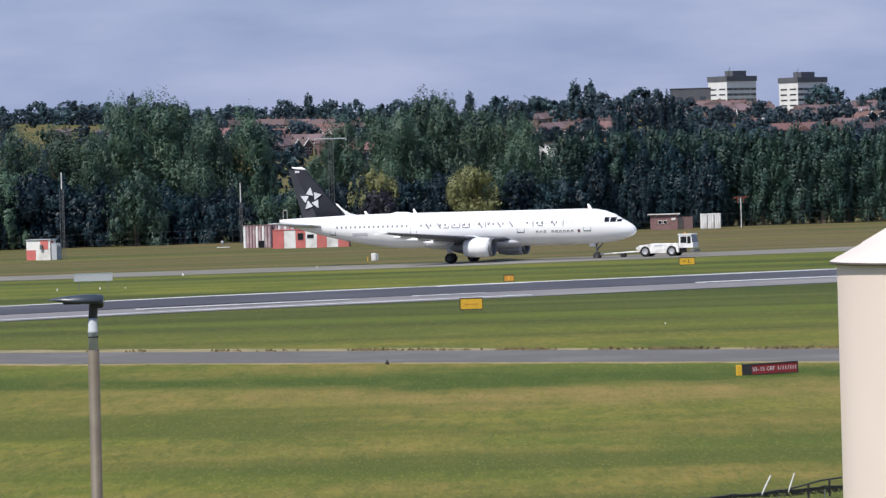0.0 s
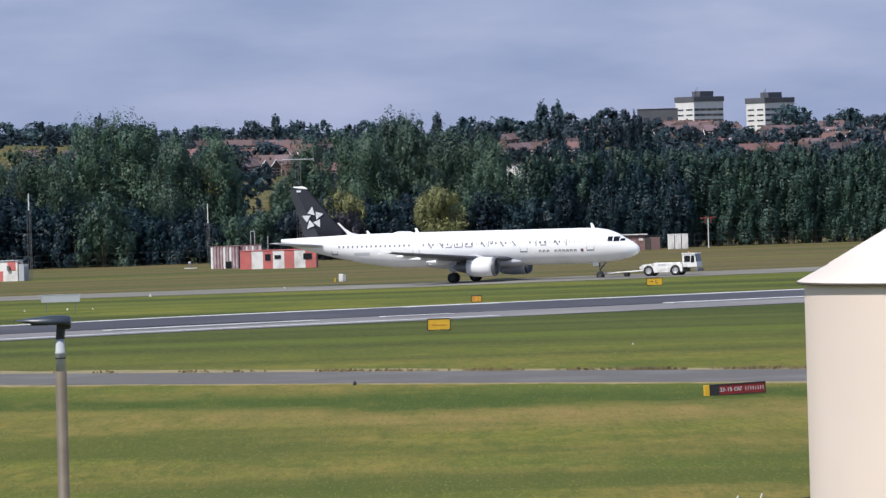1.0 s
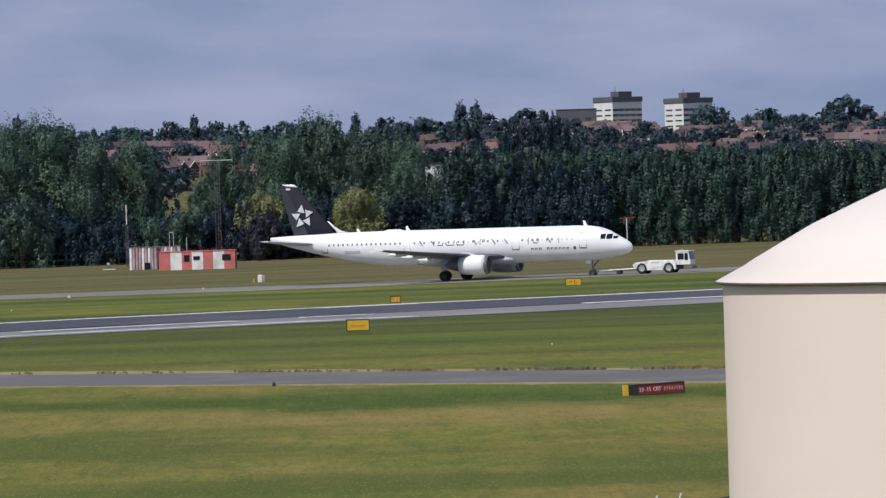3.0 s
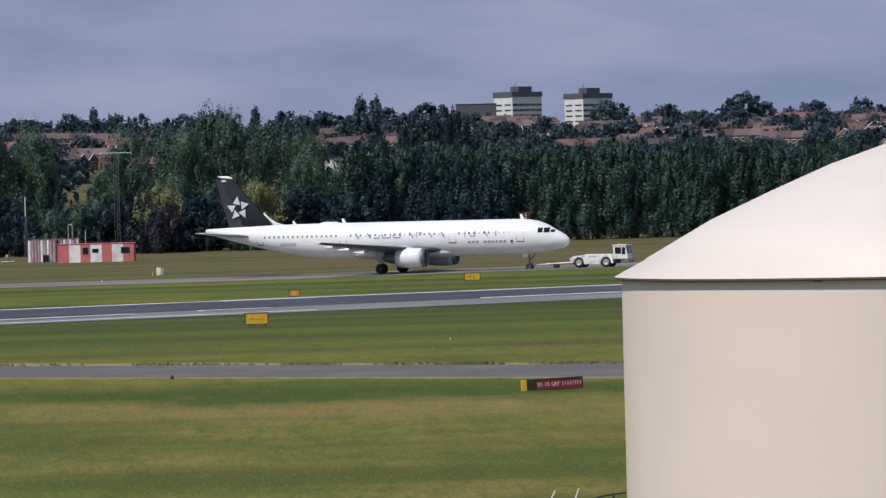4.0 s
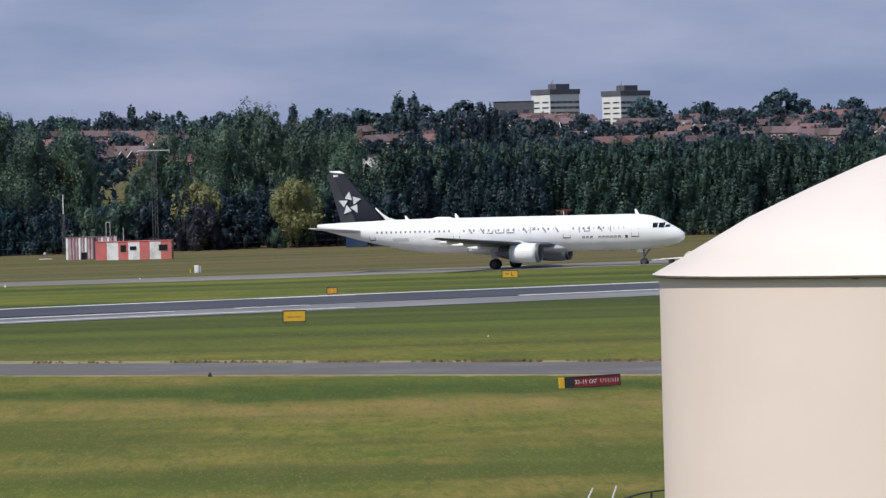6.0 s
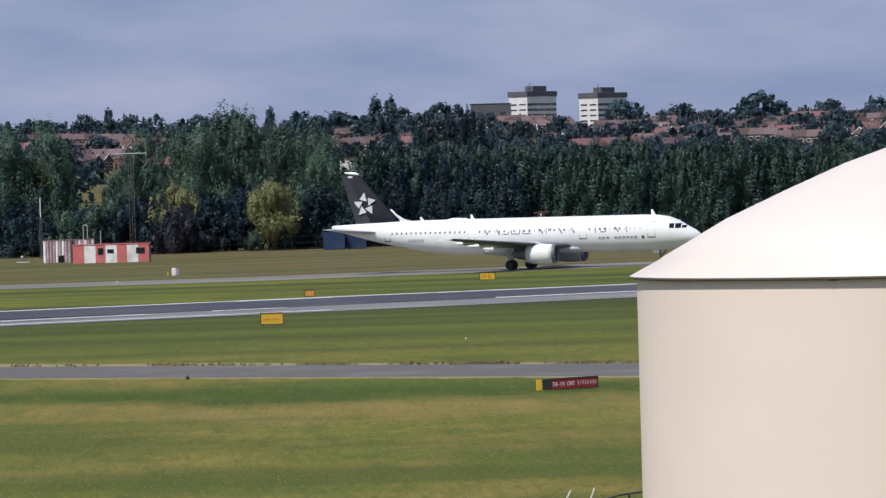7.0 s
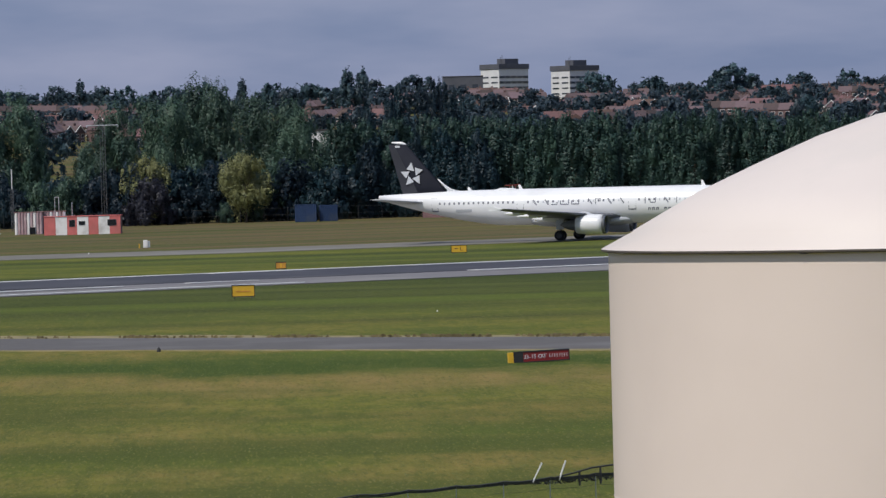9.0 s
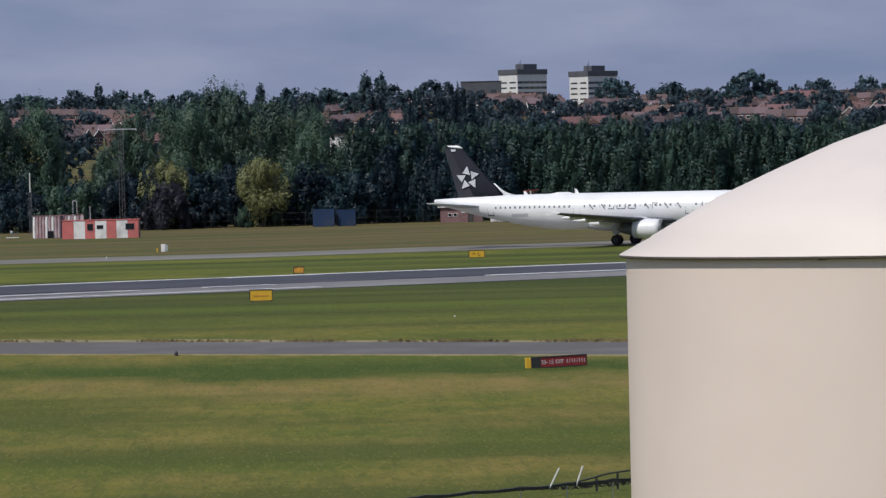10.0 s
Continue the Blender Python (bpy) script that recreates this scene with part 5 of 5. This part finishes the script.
def corrugated_store(x, y, turn):
    ob = thing("corrugated_store", pose(x, y, G(x, y), 0, 0, turn), "faded red and white corrugated steel store", "store")
    n, w, h = 9, 4.3, 3.4
    for i in range(n):
        part("panel", lathe(bmesh.new(), [(0.25, 0), (0.25, h)], "z", 10, (-w / 2 + (i + 0.5) * w / n, -1.5, 0), caps=True), "hutwhite" if i % 3 != 2 and i % 2 == 0 else "faded", ob)
    part("core", boxed(0, 0, h / 2, w, 3.0, h - 0.05), "faded", ob)
    part("roof", boxed(0, 0, h + 0.05, w + 0.3, 3.5, 0.12), "dullred", ob)
    part("door", boxed(0.6, -1.78, 0.55, 0.9, 0.06, 1.1), "dark", ob)
    return ob


corrugated_store(-29.2, 790, 0)
corrugated_store(-25.8, 793, 0)


def small_hut(x, y):
    ob = thing("instrument_hut", pose(x, y, G(x, y), 0, 0, -14), "small red and white chequered instrument hut", "hut")
    part("core", boxed(0, 0, 1.45, 3.6, 2.6, 2.9), "hutwhite", ob)
    for xx, zz, w, h in ((-1.1, 0.75, 1.4, 1.45), (0.9, 2.2, 1.2, 1.3)):
        part("red_panel", boxed(xx, -1.32, zz, w, 0.06, h, 0.01), "hutred", ob)
    for yy, zz in ((-0.6, 2.1), (0.6, 0.8)):
        part("red_panel", boxed(1.82, yy, zz, 0.06, 1.1, 1.3, 0.01), "hutred", ob)
    part("roof", boxed(0, 0, 2.95, 3.9, 2.9, 0.12, 0.02), "galv", ob)
    part("instrument", boxed(0.5, -1.5, 1.9, 0.4, 0.3, 0.7, 0.05), "strut", ob)
    for k in range(3):
        part("cabinet", boxed(2.3 + 0.02 * k, -0.9 + 0.75 * k, 1.2, 0.8, 0.5, 2.4, 0.03), "galv", ob)
    return ob


small_hut(-58.0, 727)


def lattice_mast(x, y, h, w, label, yard=0.0, cap=0.0):
    ob = thing("lattice_mast", pose(x, y, G(x, y)), label, "mast")
    legs = [(-w / 2, -w / 2), (w / 2, -w / 2), (0, w / 2)]
    for lx, ly in legs:
        part("leg", rods([((lx, ly, 0), (lx, ly, h - cap))], 0.035), "strut", ob)
    segs, k = [], int((h - cap) / 0.7)
    for i in range(k):
        z0, z1 = i * (h - cap) / k, (i + 1) * (h - cap) / k
        for j in range(3):
            a, b = legs[j], legs[(j + 1) % 3]
            segs.append(((*a, z0), (*b, z1)))
    part("bracing", rods(segs, 0.014, 4), "wire", ob)
    if cap:
        part("whip", rods([((0, 0, h - cap), (0, 0, h))], 0.09, 8), "trim", ob, "white whip aerial")
    if yard:
        part("yard", rods([((-yard / 2, 0, h), (yard / 2, 0, h)), ((-yard / 2, 0, h), (-yard / 2, 0, h - 0.35)), ((yard / 2, 0, h), (yard / 2, 0, h - 0.35))], 0.08), "galv", ob)
    return ob


lattice_mast(-55.2, 732, 12.5, 0.55, "slim grey lattice mast with a white whip aerial", cap=2.4)
lattice_mast(-33.4, 832, 10.2, 0.4, "thin grey mast with a white top", cap=3.2)
lattice_mast(-17.9, 811, 16.8, 0.8, "tall lattice mast with a crossarm", yard=5.0)


def container(x, y, w, h, d, mat, turn, label, ribs=12):
    ob = thing("container", pose(x, y, G(x, y), 0, 0, turn), label, "container")
    part("shell", boxed(0, 0, h / 2, w, d, h, 0.04), mat, ob)
    for i in range(ribs):
        part("rib", boxed(-w / 2 + (i + 0.5) * w / ribs, -d / 2, h / 2, w / ribs * 0.5, 0.12, h * 0.9, 0.02), mat, ob)
    part("top_rail", boxed(0, -d / 2, h - 0.06, w, 0.16, 0.12), mat, ob)
    return ob


container(14.9, 845, 3.6, 2.9, 2.5, "blue", -4, "blue steel container by the boundary trees")
container(18.6, 846, 3.0, 2.7, 2.5, "blue", 3, "blue steel container by the boundary trees")
for k in range(3):
    container(43.4 + k * 1.15, 848 + k * 0.1, 1.05, 2.55, 2.2, "hutwhite", 0, "pale grey upright cabinet on the grass", 3)


def brick_hut(x, y):
    ob = thing("brick_hut", pose(x, y, G(x, y), 0, 0, -4), "dark red brick hut with a flat pale-edged roof", "hut")
    part("wall", boxed(-0.9, 0, 1.25, 4.6, 3, 2.5), "dullred", ob)
    part("annex", boxed(2.6, 0, 1.05, 2.6, 2.8, 2.1), "brick", ob)
    roof = part("roof", boxed(-0.9, 0, 2.6, 5.4, 3.6, 0.2, 0.03), "felt", ob)
    part("fascia", boxed(-0.9, -1.82, 2.65, 5.5, 0.06, 0.18), "trim", roof)
    for xx in (-1.6, -0.7):
        win = part("window", boxed(xx, -1.5, 1.3, 0.65, 0.1, 0.6), "trim", ob)
        part("pane", boxed(xx, -1.55, 1.3, 0.5, 0.06, 0.45), "dark", win)
    part("notice", boxed(0.7, -1.53, 1.8, 0.7, 0.06, 0.4), "trim", ob)
    part("door", boxed(1.9, -1.45, 1.0, 0.8, 0.08, 1.9), "felt", ob)
    return ob


brick_hut(37.9, 853)
ant = thing("radio_antenna", pose(49.8, 850, G(49.8, 850)), "white pole with a red T-shaped antenna head", "antenna")
part("pole", rods([((0, 0, 0), (0, 0, 5.0))], 0.09), "trim", ant)
part("head", rods([((-1.3, 0, 5.0), (1.3, 0, 5.15)), ((-0.5, 0, 4.2), (-0.5, 0, 5.1)), ((0.5, 0, 4.2), (0.5, 0, 5.1))], 0.09), "antred", ant, "red crossbar")


def white_box(x, y):
    ob = thing("marker_box", pose(x, y, G(x, y)), "small white marker box on the grass", "box")
    part("body", boxed(0, 0, 0.48, 0.55, 0.55, 0.95, 0.05), "hutwhite", ob)
    part("side_panel", boxed(0.42, 0.1, 0.45, 0.3, 0.5, 0.8, 0.04), "galv", ob)
    part("post", rods([((-0.75, 0, 0), (-0.75, 0, 0.5))], 0.08), "yellow", ob)
    return ob


white_box(-8.9, 626.7)
mon = thing("monitor_unit", pose(-34.2, 780, G(-34.2, 780)), "low white monitor unit on a small frame", "instrument")
part("tray", boxed(0, 0, 0.35, 2.0, 0.6, 0.12, 0.02), "trim", mon)
part("leg", boxed(-0.7, 0, 0.15, 0.08, 0.4, 0.32), "strut", mon)
part("leg", boxed(0.7, 0, 0.15, 0.08, 0.4, 0.32), "strut", mon)
part("dish", lathe(bmesh.new(), [(0.03, 0), (0.16, 0.04), (0.24, 0.12)], "y", 16, (-0.1, -0.2, 1.15)), "galv", mon)
part("arm", rods([((0, 0, 0.4), (0.1, 0, 1.0)), ((0.2, 0, 0.95), (1.0, 0, 1.0))], 0.06), "strut", mon)


def edge_light(x, y, mat="trim", s=1.0):
    ob = thing("edge_light", pose(x, y, G(x, y)), "small airfield edge light on the grass", "light", "airfield edge lights")
    part("base", lathe(bmesh.new(), [(0.16 * s, 0), (0.14 * s, 0.12 * s), (0.09 * s, 0.15 * s)], "z", 12, caps=True), mat, ob)
    part("lens", lathe(bmesh.new(), [(0.08 * s, 0.15 * s), (0.1 * s, 0.25 * s), (0.03 * s, 0.33 * s)], "z", 12, caps=True), "trim", ob)
    return ob


for x, y, s in ((-29.4, 566, 0.9), (-38.2, 497, 0.6), (-34.0, 497, 0.6), (-31.5, 497, 0.4), (14.2, 330, 0.3), (-15.0, 590, 0.7)):
    edge_light(x, y, "trim", s)
bk = thing("marker_post", pose(-3.3, 272.0, G(-3.3, 272.0)), "small black marker post beside the service road", "marker")
part("post", lathe(bmesh.new(), [(0.11, 0), (0.10, 0.12), (0.05, 0.22), (0.02, 0.25)], "z", 10, caps=True), "black", bk)


def boundary_fence():
    ob = thing("boundary_fence", Matrix(), "thin dark mesh fence along the boundary trees", "fence")
    pts = [Vector((x, 858 if x < 30 else 860, 0)) for x in range(-100, 112, 4)]
    for p in pts:
        p.z = G(p.x, p.y)
        part("post", rods([(p, p + Vector((0, 0, 2.4)))], 0.03, 5), "wire", ob)
    for z in (0.3, 1.2, 2.3):
        part("wire", rods([(a + Vector((0, 0, z)), b + Vector((0, 0, z))) for a, b in zip(pts, pts[1:])], 0.015, 4), "wire", ob)


boundary_fence()


def tufts():
    """Uneven longer grass: near field, and ragged clumps along the verges."""
    rng = np.random.default_rng(4)
    n = 5000
    y = 95 + 175 * rng.random(n) ** 1.3
    x = y * rng.uniform(-0.10, 0.15, n)
    keep = y < 273 - 0.70 * x - 4
    x, y = x[keep], y[keep]
    verts, faces = [], []
    for px, py in zip(x.tolist(), y.tolist()):
        z = G(px, py)
        s = 0.03 + 0.05 * random.random()
        for k in range(2):
            a = random.uniform(0, math.pi)
            dx, dy, lx, ly = math.cos(a) * s * 0.8, math.sin(a) * s * 0.8, random.uniform(-0.5, 0.5) * s, random.uniform(-0.5, 0.5) * s
            i = len(verts)
            verts += [(px - dx, py - s, z), (px + dx, py - s, z), (px + lx, py + s, z + s * 0.7)]
            faces.append((i, i + 1, i + 2))
    me = bpy.data.meshes.new("grass_tufts")
    me.from_pydata(verts, [], faces)
    me.materials.append(M["tuft"])
    tagged(new("grass_tufts", me), "short uneven tufts of green and dry grass", "grass", kind="stuff")


def tussocks():
    """Dead grass and clods along the service road's far kerb, thickest to the right."""
    rng = np.random.default_rng(9)
    verts, faces = [], []
    for k in range(9000):
        x = rng.uniform(-40, 55)
        clump = noise.noise((x * 0.35, 2, 0)) + 0.012 * x
        if clump < rng.uniform(-0.15, 0.9):
            continue
        y = 271.9 - 0.684 * x + 15.3 * 1.21 + rng.normal(0, 0.35)
        z, s = G(x, y) + 0.03, rng.uniform(0.05, 0.20)
        for b in range(3):
            a, lx = rng.uniform(-0.6, 0.6), rng.uniform(-0.5, 0.5) * s
            i = len(verts)
            verts += [(x - s * 0.6, y - a * s, z), (x + s * 0.6, y + a * s, z), (x + lx, y + 0.3 * s, z + s)]
            faces.append((i, i + 1, i + 2))
    me = bpy.data.meshes.new("verge_tussocks")
    me.from_pydata(verts, [], faces)
    me.materials.append(M["tussock"])
    tagged(new("verge_tussocks", me), "ragged dead brown grass tussocks along the road verge", "grass", kind="stuff")


tufts()
tussocks()


# ---- what moves ----
def along(t):
    """Metres rolled since the start."""
    return 1.0152 * (4.24 * t + 0.0444 * t * t - 0.00215 * t ** 3)


def motions():
    h = Vector((math.cos(radians(HEAD)), math.sin(radians(HEAD)), 0))
    start = Vector((1.98, 590.56, 0))
    times = [i * 0.5 for i in range(21)]

    def at(d, t):
        p = start + h * (along(t) + d)
        return pose(p.x, p.y, G(p.x, p.y) + 0.05, 0, 0, HEAD)

    walk(AIRLINER, [(t, at(0, t)) for t in times])
    walk(TUG, [(t, at(21.7, t)) for t in times])
    walk(TOW_BAR, [(t, at(21.7, t)) for t in times])
    for w in AIR_WHEELS + TUG_WHEELS:
        home, r = w.matrix_basis.translation.copy(), w["r"]
        step = 0.1 if r < 0.5 else 0.15
        k = int(math.ceil(10.0 / step))
        rows = [(10.0 * i / k, pose(*home, 0, math.degrees(along(10.0 * i / k) / r) % 360, 0)) for i in range(k + 1)]
        walk(w, rows)


motions()
